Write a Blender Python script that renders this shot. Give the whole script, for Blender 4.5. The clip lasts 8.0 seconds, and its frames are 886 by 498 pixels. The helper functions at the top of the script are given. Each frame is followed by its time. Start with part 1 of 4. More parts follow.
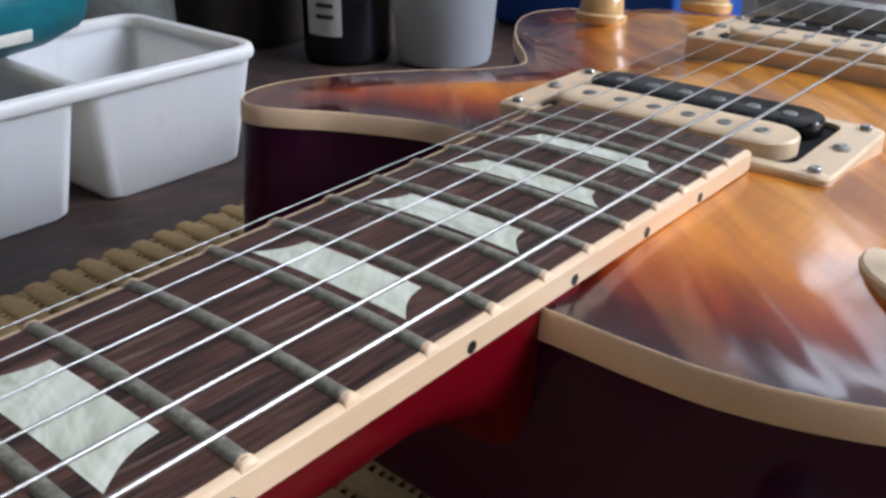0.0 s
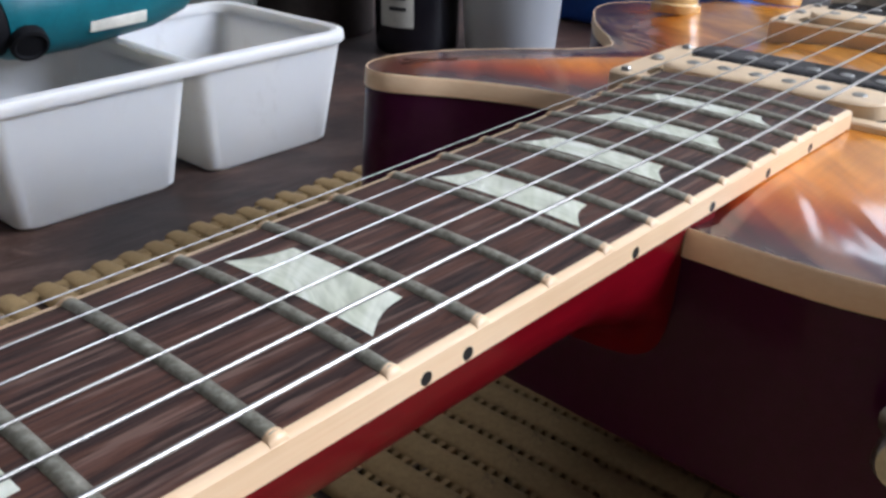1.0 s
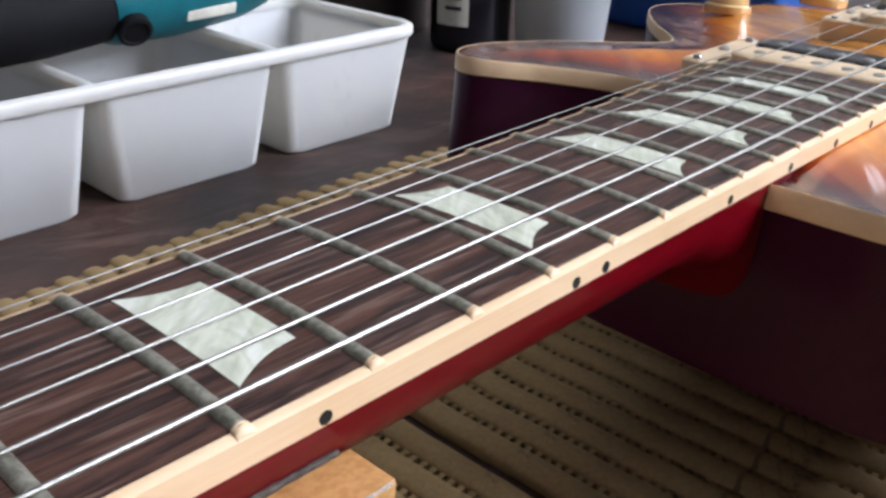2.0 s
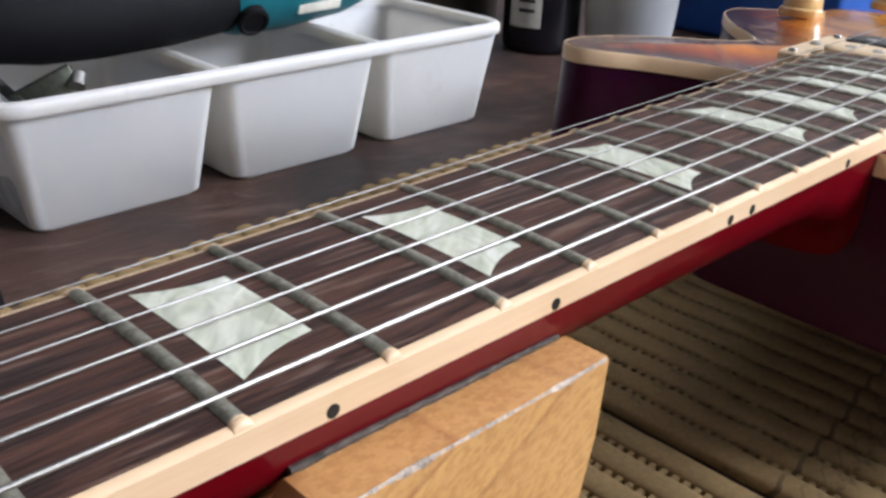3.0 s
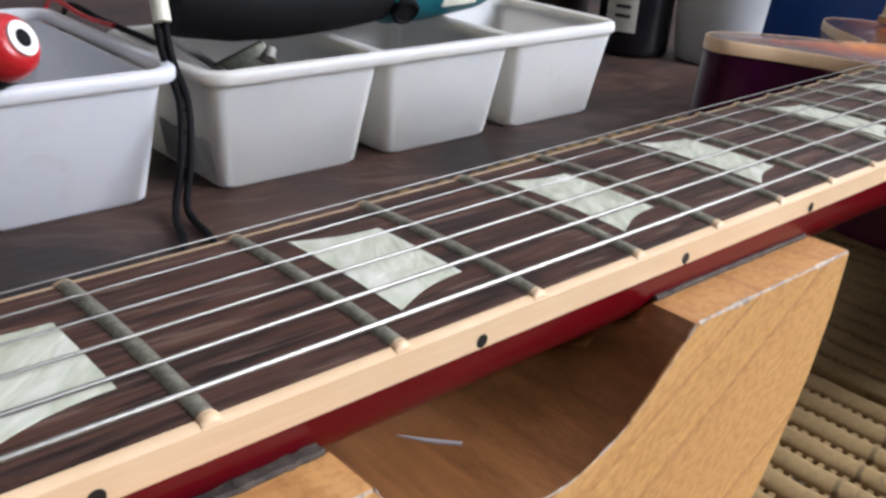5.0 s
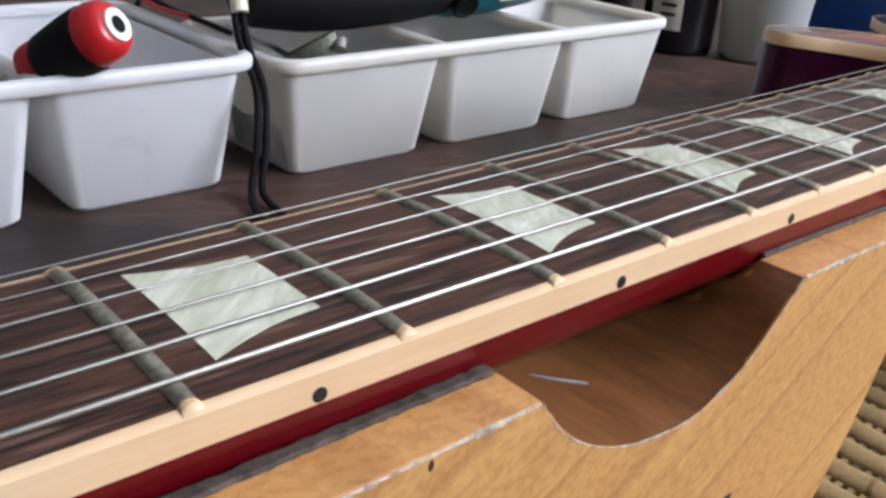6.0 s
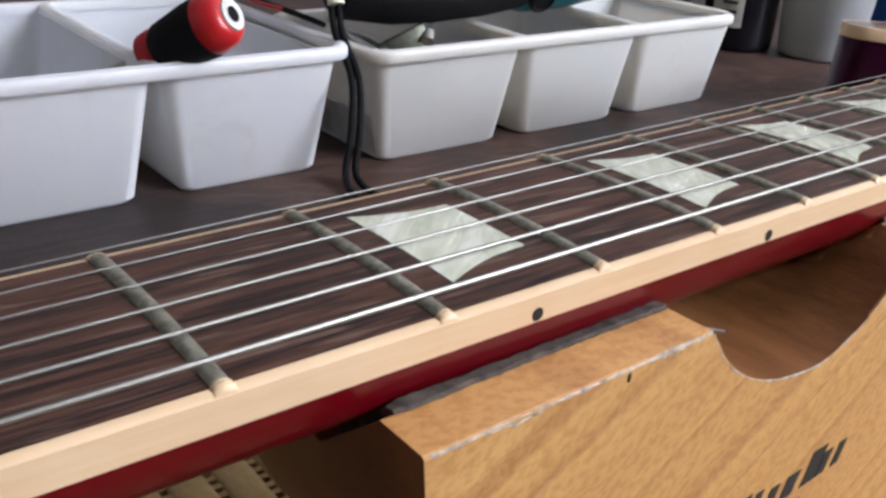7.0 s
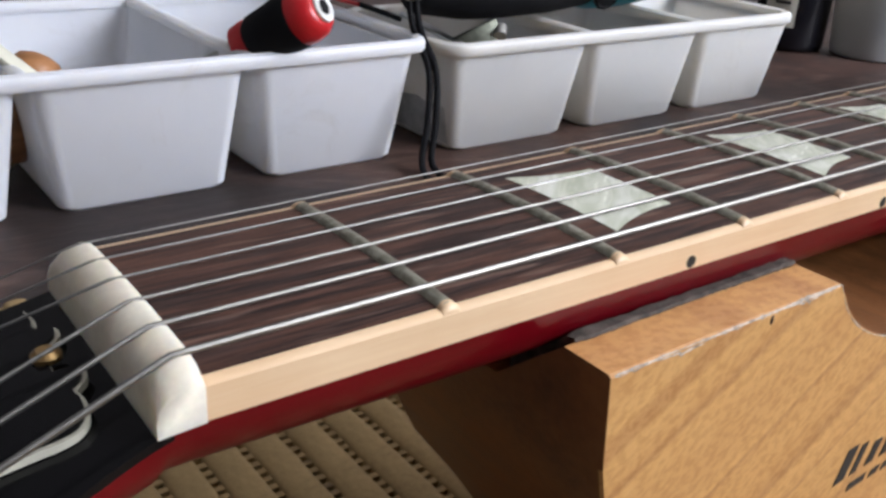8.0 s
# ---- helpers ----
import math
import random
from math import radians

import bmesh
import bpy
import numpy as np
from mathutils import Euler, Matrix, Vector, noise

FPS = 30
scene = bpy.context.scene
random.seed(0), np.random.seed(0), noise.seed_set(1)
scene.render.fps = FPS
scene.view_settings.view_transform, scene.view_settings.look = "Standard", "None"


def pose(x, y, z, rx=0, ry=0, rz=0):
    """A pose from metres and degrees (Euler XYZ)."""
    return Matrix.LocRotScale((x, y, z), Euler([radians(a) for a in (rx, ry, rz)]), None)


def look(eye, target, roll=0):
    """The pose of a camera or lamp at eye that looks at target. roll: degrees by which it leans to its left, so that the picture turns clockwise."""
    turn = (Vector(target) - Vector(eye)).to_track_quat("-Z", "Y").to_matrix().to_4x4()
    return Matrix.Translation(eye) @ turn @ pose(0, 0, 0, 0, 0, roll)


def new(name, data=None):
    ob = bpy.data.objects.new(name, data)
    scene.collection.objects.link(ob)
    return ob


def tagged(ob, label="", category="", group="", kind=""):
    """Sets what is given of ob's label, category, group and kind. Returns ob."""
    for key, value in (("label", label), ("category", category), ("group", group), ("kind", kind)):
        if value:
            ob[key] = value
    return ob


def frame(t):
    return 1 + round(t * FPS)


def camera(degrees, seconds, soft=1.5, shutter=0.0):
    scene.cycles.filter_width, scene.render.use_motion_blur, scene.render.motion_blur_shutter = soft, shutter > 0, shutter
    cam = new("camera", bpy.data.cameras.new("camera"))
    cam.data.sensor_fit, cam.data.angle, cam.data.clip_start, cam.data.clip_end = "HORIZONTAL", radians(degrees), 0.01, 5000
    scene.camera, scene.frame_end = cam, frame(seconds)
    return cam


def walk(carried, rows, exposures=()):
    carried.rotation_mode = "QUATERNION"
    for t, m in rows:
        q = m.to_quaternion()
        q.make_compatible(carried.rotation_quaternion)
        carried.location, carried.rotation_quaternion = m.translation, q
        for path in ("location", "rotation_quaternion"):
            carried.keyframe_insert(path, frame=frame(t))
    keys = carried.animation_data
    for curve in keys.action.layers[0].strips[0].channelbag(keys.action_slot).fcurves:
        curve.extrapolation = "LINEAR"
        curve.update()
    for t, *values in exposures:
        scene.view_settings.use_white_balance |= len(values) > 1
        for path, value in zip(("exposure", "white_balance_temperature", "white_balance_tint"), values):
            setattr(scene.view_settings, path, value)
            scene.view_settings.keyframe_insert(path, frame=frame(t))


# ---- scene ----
cam = camera(51.8, 8.0, soft=2.9)
PATH = [
    (0, (0.26, -0.099, 0.175), (1.659, 1.024, -0.709), 0.7),
    (0.5, (0.245, -0.099, 0.172), (1.629, 1.044, -0.708), 0.8),
    (1, (0.221, -0.098, 0.171), (1.584, 1.077, -0.702), 1.0),
    (1.2, (0.21, -0.1, 0.172), (1.562, 1.088, -0.701), 1.0),
    (2.3, (0.167, -0.104, 0.172), (1.498, 1.119, -0.683), 2.0),
    (2.5, (0.156, -0.103, 0.171), (1.476, 1.135, -0.681), 2.1),
    (3, (0.134, -0.106, 0.171), (1.432, 1.159, -0.675), 2.3),
    (3.5, (0.111, -0.106, 0.171), (1.393, 1.181, -0.666), 2.4),
    (4, (0.085, -0.105, 0.169), (1.352, 1.198, -0.666), 3.0),
    (4.5, (0.071, -0.106, 0.167), (1.34, 1.2, -0.66), 3.6),
    (4.7, (0.065, -0.106, 0.168), (1.332, 1.203, -0.658), 3.7),
    (6, (0.03, -0.105, 0.164), (1.258, 1.243, -0.657), 3.9),
    (6.5, (0.014, -0.106, 0.163), (1.216, 1.264, -0.66), 3.8),
    (7, (-0.004, -0.106, 0.163), (1.169, 1.288, -0.663), 3.8),
    (7.5, (-0.021, -0.105, 0.162), (1.124, 1.312, -0.663), 3.9),
    (8, (-0.034, -0.107, 0.161), (1.093, 1.325, -0.664), 3.8),
]
walk(cam, [(t, look(eye, target, roll)) for t, eye, target, roll in PATH], [(0.0, -0.34, 5950, 10), (0.6, -0.22, 5950, 10), (1.2, -0.06, 6000, 10), (2.5, 0.05, 6200, 10), (4.5, 0.03, 6300, 10), (8.0, 0.02, 6400, 10)])

# ---------------------------------------------------------------- light
world = bpy.data.worlds.new("sky")
scene.world = world
world.use_nodes = True
wn = world.node_tree.nodes
sky = wn.new("ShaderNodeTexSky")
sky.sky_type = 'NISHITA'
sky.sun_disc = False
sky.sun_elevation = radians(38)
sky.sun_rotation = radians(200)
wn["Background"].inputs["Strength"].default_value = 0.12
world.node_tree.links.new(sky.outputs["Color"], wn["Background"].inputs["Color"])


def area(name, loc, target, sx, sy, power, colour):
    lamp = bpy.data.lights.new(name, 'AREA')
    lamp.shape, lamp.size, lamp.size_y, lamp.energy, lamp.color = 'RECTANGLE', sx, sy, power, colour
    ob = new(name, lamp)
    ob.matrix_world = look(loc, target)
    return ob


# daylight in the two window openings of the workshop
area("window_light_south", (1.80, -1.74, 1.25), (1.80, 0.0, 1.00), 1.68, 1.08, 176.0, (0.90, 0.92, 1.0))
area("window_light_east", (3.66, 0.25, 1.75), (1.0, 0.25, 1.00), 1.00, 0.78, 12.0, (0.93, 0.96, 1.0))

# ---------------------------------------------------------------- materials


class Nodes:
    """A principled material with a short way to add nodes."""

    def __init__(self, name, colour=(0.5, 0.5, 0.5), rough=0.5, metal=0.0, coat=0.0, spec=0.5):
        self.m = bpy.data.materials.new(name)
        self.m.use_nodes = True
        self.t = self.m.node_tree
        self.p = self.t.nodes["Principled BSDF"]
        self.set("Base Color", (*colour, 1))
        self.set("Roughness", rough)
        self.set("Metallic", metal)
        self.set("Coat Weight", coat)
        self.set("Coat Roughness", 0.05)
        self.set("Specular IOR Level", spec)

    def set(self, key, value):
        self.p.inputs[key].default_value = value

    def node(self, kind, **values):
        n = self.t.nodes.new(kind)
        for key, value in values.items():
            n.inputs[key.replace("_", " ")].default_value = value
        return n

    def link(self, a, b):
        self.t.links.new(a, b)

    def coords(self, scale=(1, 1, 1), turn=(0, 0, 0)):
        c = self.node("ShaderNodeTexCoord")
        at = c.outputs["Object"]
        for key, value, idle in (("Rotation", turn, (0, 0, 0)), ("Scale", scale, (1, 1, 1))):
            if tuple(value) != idle:
                mp = self.node("ShaderNodeMapping")
                mp.inputs[key].default_value = value
                self.link(at, mp.inputs["Vector"])
                at = mp.outputs["Vector"]
        return at

    def noise(self, scale, detail=4.0, rough=0.55, stretch=(1, 1, 1), turn=(0, 0, 0), distort=0.0):
        n = self.node("ShaderNodeTexNoise", Scale=scale, Detail=detail, Roughness=rough, Distortion=distort)
        self.link(self.coords(stretch, turn), n.inputs["Vector"])
        return n.outputs["Fac"]

    def ramp(self, fac, *stops):
        r = self.node("ShaderNodeValToRGB")
        e = r.color_ramp.elements
        while len(e) < len(stops):
            e.new(0.5)
        for el, (at, col) in zip(e, stops):
            el.position, el.color = at, (*col, 1)
        self.link(fac, r.inputs["Fac"])
        return r.outputs["Color"]

    def mix(self, fac, a, b, blend='MIX'):
        n = self.t.nodes.new("ShaderNodeMix")
        n.data_type, n.blend_type = 'RGBA', blend
        for value, at in ((fac, 0), (a, 6), (b, 7)):
            if isinstance(value, (int, float)):
                n.inputs[at].default_value = value
            elif isinstance(value, tuple):
                n.inputs[at].default_value = (*value, 1)
            else:
                self.link(value, n.inputs[at])
        return n.outputs[2]

    def colour(self, socket):
        self.link(socket, self.p.inputs["Base Color"])
        return self

    def rough(self, fac, low, high):
        mr = self.node("ShaderNodeMapRange")
        mr.inputs["To Min"].default_value, mr.inputs["To Max"].default_value = low, high
        self.link(fac, mr.inputs["Value"])
        self.link(mr.outputs["Result"], self.p.inputs["Roughness"])
        return self

    def bump(self, fac, strength, distance):
        b = self.node("ShaderNodeBump", Strength=strength, Distance=distance)
        self.link(fac, b.inputs["Height"])
        self.link(b.outputs["Normal"], self.p.inputs["Normal"])
        return self


def plain(name, colour, rough=0.5, metal=0.0, scale=60, vary=0.12, bump=0.0002, coat=0.0, stretch=(1, 1, 1)):
    """A surface with a mottled colour at two scales and a fine relief."""
    n = Nodes(name, colour, rough, metal, coat)
    a, b = n.noise(scale, 5, stretch=stretch), n.noise(scale * 7, 3, stretch=stretch)
    dark = tuple(c * (1 - vary * 1.6) for c in colour)
    light = tuple(min(1, c * (1 + vary)) for c in colour)
    n.colour(n.mix(0.3, n.ramp(a, (0.3, dark), (0.7, light)), n.ramp(b, (0.3, dark), (0.7, light))))
    n.rough(a, max(0.03, rough * 0.8), min(1, rough * 1.2))
    if bump:
        n.bump(b, 0.35, bump)
    return n.m


def rosewood():
    n = Nodes("rosewood", rough=0.5, spec=0.26)
    streak = n.noise(60, 6, 0.65, (0.35, 6, 1), distort=0.6)
    fine = n.noise(260, 4, 0.7, (0.25, 7, 1))
    base = n.ramp(streak, (0.30, (0.006, 0.004, 0.004)), (0.46, (0.040, 0.020, 0.016)), (0.56, (0.140, 0.058, 0.036)), (0.64, (0.036, 0.018, 0.015)), (0.74, (0.098, 0.047, 0.034)))
    col = n.mix(0.35, base, n.ramp(fine, (0.42, (0.006, 0.004, 0.004)), (0.58, (0.11, 0.068, 0.058))))
    fleck = n.noise(330, 2, 0.5, (0.16, 2.2, 1), (0, 0, 0.05))
    n.colour(n.mix(n.ramp(fleck, (0.58, (0, 0, 0)), (0.67, (0.65, 0.65, 0.65))), col, (0.21, 0.13, 0.10)))
    n.rough(fine, 0.38, 0.62)
    return n.bump(fine, 0.5, 0.00012).m


def pearl():
    n = Nodes("pearloid", rough=0.22, coat=0.3)
    wave = n.noise(60, 3, 0.5, (1.0, 0.45, 1), (0, 0, 0.6), distort=2.4)
    bands = n.noise(210, 2, 0.5, (1.0, 0.18, 1), (0, 0, 0.9), distort=1.2)
    base = n.ramp(wave, (0.32, (0.46, 0.49, 0.35)), (0.44, (0.82, 0.84, 0.67)), (0.52, (0.62, 0.66, 0.49)), (0.64, (0.92, 0.93, 0.82)))
    n.colour(n.mix(0.38, base, n.ramp(bands, (0.36, (0.54, 0.57, 0.43)), (0.62, (0.93, 0.93, 0.84)))))
    n.rough(bands, 0.14, 0.34)
    return n.m


def sunburst():
    n = Nodes("sunburst_lacquer", rough=0.3, coat=1.0)
    n.set("Coat Roughness", 0.13)
    at = n.node("ShaderNodeAttribute")
    at.attribute_name = "inset"
    burst = n.ramp(at.outputs["Fac"], (0.0, (0.035, 0.003, 0.008)), (0.13, (0.100, 0.008, 0.009)), (0.25, (0.42, 0.066, 0.011)), (0.40, (0.80, 0.25, 0.018)), (0.75, (0.90, 0.38, 0.035)))
    flame = n.noise(30, 2.5, 0.45, (1.5, 0.20, 1), (0, 0, 0.80), distort=1.1)
    ripple = n.noise(75, 3, 0.5, (1.4, 0.22, 1), (0, 0, 0.70), distort=0.9)
    fine = n.noise(300, 3, 0.5, (0.2, 3, 1))
    col = n.mix(0.65, burst, n.ramp(flame, (0.36, (0.34, 0.20, 0.14)), (0.50, (0.85, 0.80, 0.78)), (0.62, (1.0, 1.0, 1.0))), 'MULTIPLY')
    col = n.mix(0.45, col, n.ramp(ripple, (0.38, (0.45, 0.33, 0.28)), (0.60, (1.0, 1.0, 1.0))), 'MULTIPLY')
    pale = n.mix(n.ramp(flame, (0.54, (0, 0, 0)), (0.68, (0.45, 0.45, 0.45))), col, n.mix(0.35, burst, (1.0, 0.50, 0.17)))
    n.colour(n.mix(0.15, pale, n.ramp(fine, (0.3, (0.3, 0.25, 0.2)), (0.7, (1, 1, 1))), 'MULTIPLY'))
    n.set("Specular IOR Level", 0.05)
    wavy = n.noise(34, 2.0, 0.45, (1.0, 0.28, 1), (0, 0, 0.80), distort=1.0)
    b = n.node("ShaderNodeBump", Strength=0.75, Distance=0.0028)
    n.link(wavy, b.inputs["Height"])
    n.link(b.outputs["Normal"], n.p.inputs["Coat Normal"])
    return n.m


def lacquer(name, dark, light, coat=1.0):
    n = Nodes(name, rough=0.4, coat=coat, spec=0.05)
    n.set("Coat Roughness", 0.16)
    grain = n.noise(70, 5, 0.6, (0.3, 4, 4))
    n.colour(n.mix(0.25, n.ramp(grain, (0.3, dark), (0.7, light)), n.ramp(n.noise(420, 2, 0.6, (0.15, 4, 4)), (0.35, dark), (0.65, light))))
    return n.m


def ivory():
    n = Nodes("aged_cream_binding", rough=0.35)
    a, b = n.noise(35, 4), n.noise(420, 3, 0.6, (0.15, 1, 3))
    n.colour(n.mix(0.25, n.ramp(a, (0.3, (0.78, 0.53, 0.31)), (0.7, (0.86, 0.63, 0.40))), n.ramp(b, (0.35, (0.74, 0.50, 0.28)), (0.65, (0.88, 0.68, 0.45)))))
    return n.bump(b, 0.15, 0.00005).m


def maple_block(name="oiled_cradle_wood", tint=(0.66, 0.26, 0.08), amount=0.14, lines=0.0):
    n = Nodes(name, rough=0.42)
    turn = (0, 0.47, 0)
    grain = n.noise(13, 1.5, 0.3, (0.11, 0.4, 2.5), turn, distort=0.15)
    fine = n.noise(200, 5, 0.7, (0.8, 1, 1.25), turn)
    pores = n.noise(620, 3, 0.6, (0.6, 1, 1.1), turn)
    col = n.mix(0.14, n.ramp(grain, (0.30, (0.56, 0.30, 0.095)), (0.395, (0.64, 0.36, 0.12)), (0.415, (0.36, 0.165, 0.05)), (0.435, (0.54, 0.28, 0.09)), (0.535, (0.66, 0.37, 0.125)), (0.55, (0.36, 0.165, 0.05)), (0.575, (0.55, 0.285, 0.09)), (0.67, (0.67, 0.38, 0.13)), (0.685, (0.40, 0.185, 0.055)), (0.71, (0.60, 0.32, 0.105))), n.ramp(fine, (0.35, (0.42, 0.21, 0.075)), (0.65, (0.70, 0.43, 0.18))))
    col = n.mix(amount, col, tint)
    col = n.mix(0.20, col, n.ramp(pores, (0.40, (0.24, 0.125, 0.050)), (0.56, (0.74, 0.50, 0.23))))
    # broad handling marks, then short dark nicks along the grain
    worn = n.noise(24, 4, 0.6, distort=0.8)
    col = n.mix(n.ramp(worn, (0.52, (0, 0, 0)), (0.74, (0.16 + lines, 0.16 + lines, 0.16 + lines))), col, (0.42, 0.18, 0.06))
    nick = n.noise(150, 2, 0.5, (0.6, 1, 1.0), turn)
    col = n.mix(n.ramp(nick, (0.745, (0, 0, 0)), (0.78, (0.6, 0.6, 0.6))), col, (0.15, 0.075, 0.035))
    n.colour(col)
    n.rough(fine, 0.32, 0.55)
    return n.bump(n.mix(0.5, pores, fine), 0.5, 0.00040).m


def bench_wood():
    n = Nodes("stained_bench_wood", rough=0.5, spec=0.25)
    a = n.noise(5, 6, 0.65, (0.5, 3, 1), distort=0.5)
    b = n.noise(45, 5, 0.7, (0.3, 4, 1))
    c = n.noise(14, 4, 0.6)
    col = n.mix(0.45, n.ramp(a, (0.3, (0.036, 0.022, 0.018)), (0.7, (0.100, 0.052, 0.040))), n.ramp(b, (0.3, (0.026, 0.017, 0.014)), (0.7, (0.125, 0.068, 0.052))))
    scuff = n.noise(30, 6, 0.75, (0.5, 1.4, 1), (0, 0, 0.5), distort=0.9)
    col = n.mix(n.ramp(scuff, (0.50, (0, 0, 0)), (0.64, (0.7, 0.7, 0.7))), col, (0.175, 0.110, 0.088))
    speck = n.noise(170, 2, 0.5)
    col = n.mix(n.ramp(speck, (0.74, (0, 0, 0)), (0.79, (0.5, 0.5, 0.5))), col, (0.16, 0.14, 0.13))
    col = n.mix(n.ramp(c, (0.45, (0, 0, 0)), (0.62, (0.55, 0.55, 0.55))), col, (0.042, 0.034, 0.033))
    spill = n.noise(4.5, 5, 0.6, turn=(0, 0, 0.4), distort=0.7)
    n.colour(n.mix(n.ramp(spill, (0.50, (0, 0, 0)), (0.58, (0.75, 0.75, 0.75))), col, (0.024, 0.021, 0.021)))
    n.rough(c, 0.38, 0.62)
    return n.bump(b, 0.7, 0.0008).m


def mat_rubber():
    n = Nodes("tan_mat", rough=0.8)
    a, b = n.noise(18, 5, 0.6), n.noise(500, 3, 0.7)
    stain = n.noise(26, 5, 0.7, distort=1.6)
    col = n.mix(0.4, n.ramp(a, (0.3, (0.25, 0.162, 0.066)), (0.7, (0.42, 0.285, 0.125))), n.ramp(b, (0.3, (0.21, 0.136, 0.056)), (0.7, (0.44, 0.30, 0.136))))
    col = n.mix(n.ramp(stain, (0.56, (0, 0, 0)), (0.64, (0.6, 0.6, 0.6))), col, (0.075, 0.046, 0.026))
    # curling dried drips: thin contour bands, only here and there
    curl = n.noise(34, 1.5, 0.4, distort=1.2)
    where = n.noise(15, 2, 0.5, turn=(0.4, 0, 0.9))
    band = n.ramp(curl, (0.525, (0, 0, 0)), (0.545, (1, 1, 1)), (0.60, (1, 1, 1)), (0.62, (0, 0, 0)))
    spot = n.ramp(where, (0.52, (0, 0, 0)), (0.60, (0.8, 0.8, 0.8)))
    n.colour(n.mix(n.mix(1.0, band, spot, 'MULTIPLY'), col, (0.030, 0.018, 0.014)))
    return n.bump(b, 0.6, 0.0003).m


def bin_plastic(name, colour, stain):
    n = Nodes(name, rough=0.42)
    n.set("Subsurface Weight", 0.75)
    n.set("Subsurface Scale", 1.5)
    n.set("Subsurface Radius", (0.008, 0.0072, 0.006))
    a, b = n.noise(9, 5, 0.6), n.noise(90, 4, 0.6)
    dirt = n.noise(16, 6, 0.7, distort=0.8)
    col = n.mix(0.3, n.ramp(a, (0.3, tuple(c * 0.93 for c in colour)), (0.7, colour)), n.ramp(b, (0.3, tuple(c * 0.94 for c in colour)), (0.7, colour)))
    n.colour(n.mix(n.ramp(dirt, (0.60, (0, 0, 0)), (0.78, (0.4, 0.4, 0.4))), col, stain))
    n.rough(b, 0.35, 0.5)
    return n.bump(b, 0.2, 0.0002).m


def wound_metal(name, pitch):
    n = Nodes(name, (0.30, 0.29, 0.27), 0.42, 1.0)
    w = n.node("ShaderNodeTexWave", Scale=1.0 / pitch * 0.1)
    n.link(n.coords((1, 0, 0)), w.inputs["Vector"])
    n.bump(w.outputs["Fac"], 0.25, 0.00003)
    return n.m


def fret_metal():
    n = Nodes("tarnished_nickel", rough=0.42, metal=0.7)
    a, b = n.noise(170, 5, 0.7), n.noise(700, 3, 0.7)
    n.colour(n.mix(0.4, n.ramp(a, (0.35, (0.27, 0.26, 0.20)), (0.65, (0.48, 0.465, 0.38))), n.ramp(b, (0.4, (0.20, 0.19, 0.14)), (0.62, (0.62, 0.60, 0.51)))))
    n.rough(b, 0.3, 0.6)
    return n.bump(b, 0.5, 0.0001).m


ROSEWOOD, PEARL, BURST, IVORY = rosewood(), pearl(), sunburst(), ivory()
CHERRY = lacquer("cherry_lacquer", (0.105, 0.0006, 0.004), (0.150, 0.0012, 0.006), 0.55)
SIDE = lacquer("dark_cherry_lacquer", (0.036, 0.0036, 0.022), (0.050, 0.0048, 0.030), 0.28)
FRET = fret_metal()
WOUND, STEEL = wound_metal("wound_string", 0.0006), plain("plain_steel", (0.36, 0.355, 0.34), 0.34, 1.0, 300, 0.08, 0)
NICKEL = plain("dull_nickel", (0.42, 0.42, 0.40), 0.35, 1.0, 400, 0.2, 0.00005)
BONE = plain("bone_nut", (0.92, 0.84, 0.70), 0.4, 0, 120, 0.1, 0.00008)
GLOSS_BLACK = plain("gloss_black", (0.005, 0.005, 0.006), 0.14, 0, 40, 0.1, 0)
SOFT_BLACK = plain("black_rubber", (0.0035, 0.0035, 0.005), 0.75, 0, 200, 0.3, 0.0002)
BLACK_DOT = plain("black_dot", (0.01, 0.01, 0.01), 0.5, 0, 300, 0.2, 0)
CREAM = plain("cream_plastic", (0.80, 0.60, 0.38), 0.35, 0, 60, 0.08, 0.00005)
WHITE_EDGE = plain("white_edge", (0.72, 0.70, 0.58), 0.4, 0, 200, 0.08, 0)
GLOSS_BLACK.node_tree.nodes["Principled BSDF"].inputs["Specular IOR Level"].default_value = 0.22
bone = BONE.node_tree.nodes["Principled BSDF"]
bone.inputs["Subsurface Weight"].default_value = 0.4
bone.inputs["Subsurface Radius"].default_value = (0.004, 0.003, 0.002)
bone.inputs["Subsurface Scale"].default_value = 1.0
SOFT_BLACK.node_tree.nodes["Principled BSDF"].inputs["Specular IOR Level"].default_value = 0.2
BRASS = plain("brass", (0.55, 0.36, 0.16), 0.3, 1.0, 300, 0.15, 0)
AMBER = plain("amber_knob", (0.62, 0.40, 0.16), 0.2, 0, 120, 0.15, 0, 0.8)
CRADLE = maple_block()
END_GRAIN = plain("dark_end_grain", (0.07, 0.035, 0.018), 0.5, 0, 130, 0.3, 0.0002, 0, (4, 1, 0.4))
# cross-cut cradle wood, with the shade of scoop and ends put into its colour
SHADED_CUT = plain("shaded_cross_cut_wood", (0.235, 0.094, 0.031), 0.45, 0, 110, 0.26, 0.0003, 0, (3, 0.6, 0.6))
CRADLE_TOP = maple_block("handled_cradle_top", (0.60, 0.20, 0.055), 0.34, 0.10)
CORK = plain("grey_cork", (0.105, 0.085, 0.072), 0.9, 0, 380, 0.55, 0.0012)
WORN = plain("worn_edge", (0.56, 0.47, 0.38), 0.6, 0, 520, 0.55, 0.0006)
BENCH, MAT = bench_wood(), mat_rubber()
BIN_WHITE = bin_plastic("white_bin_plastic", (0.70, 0.71, 0.74), (0.46, 0.42, 0.36))
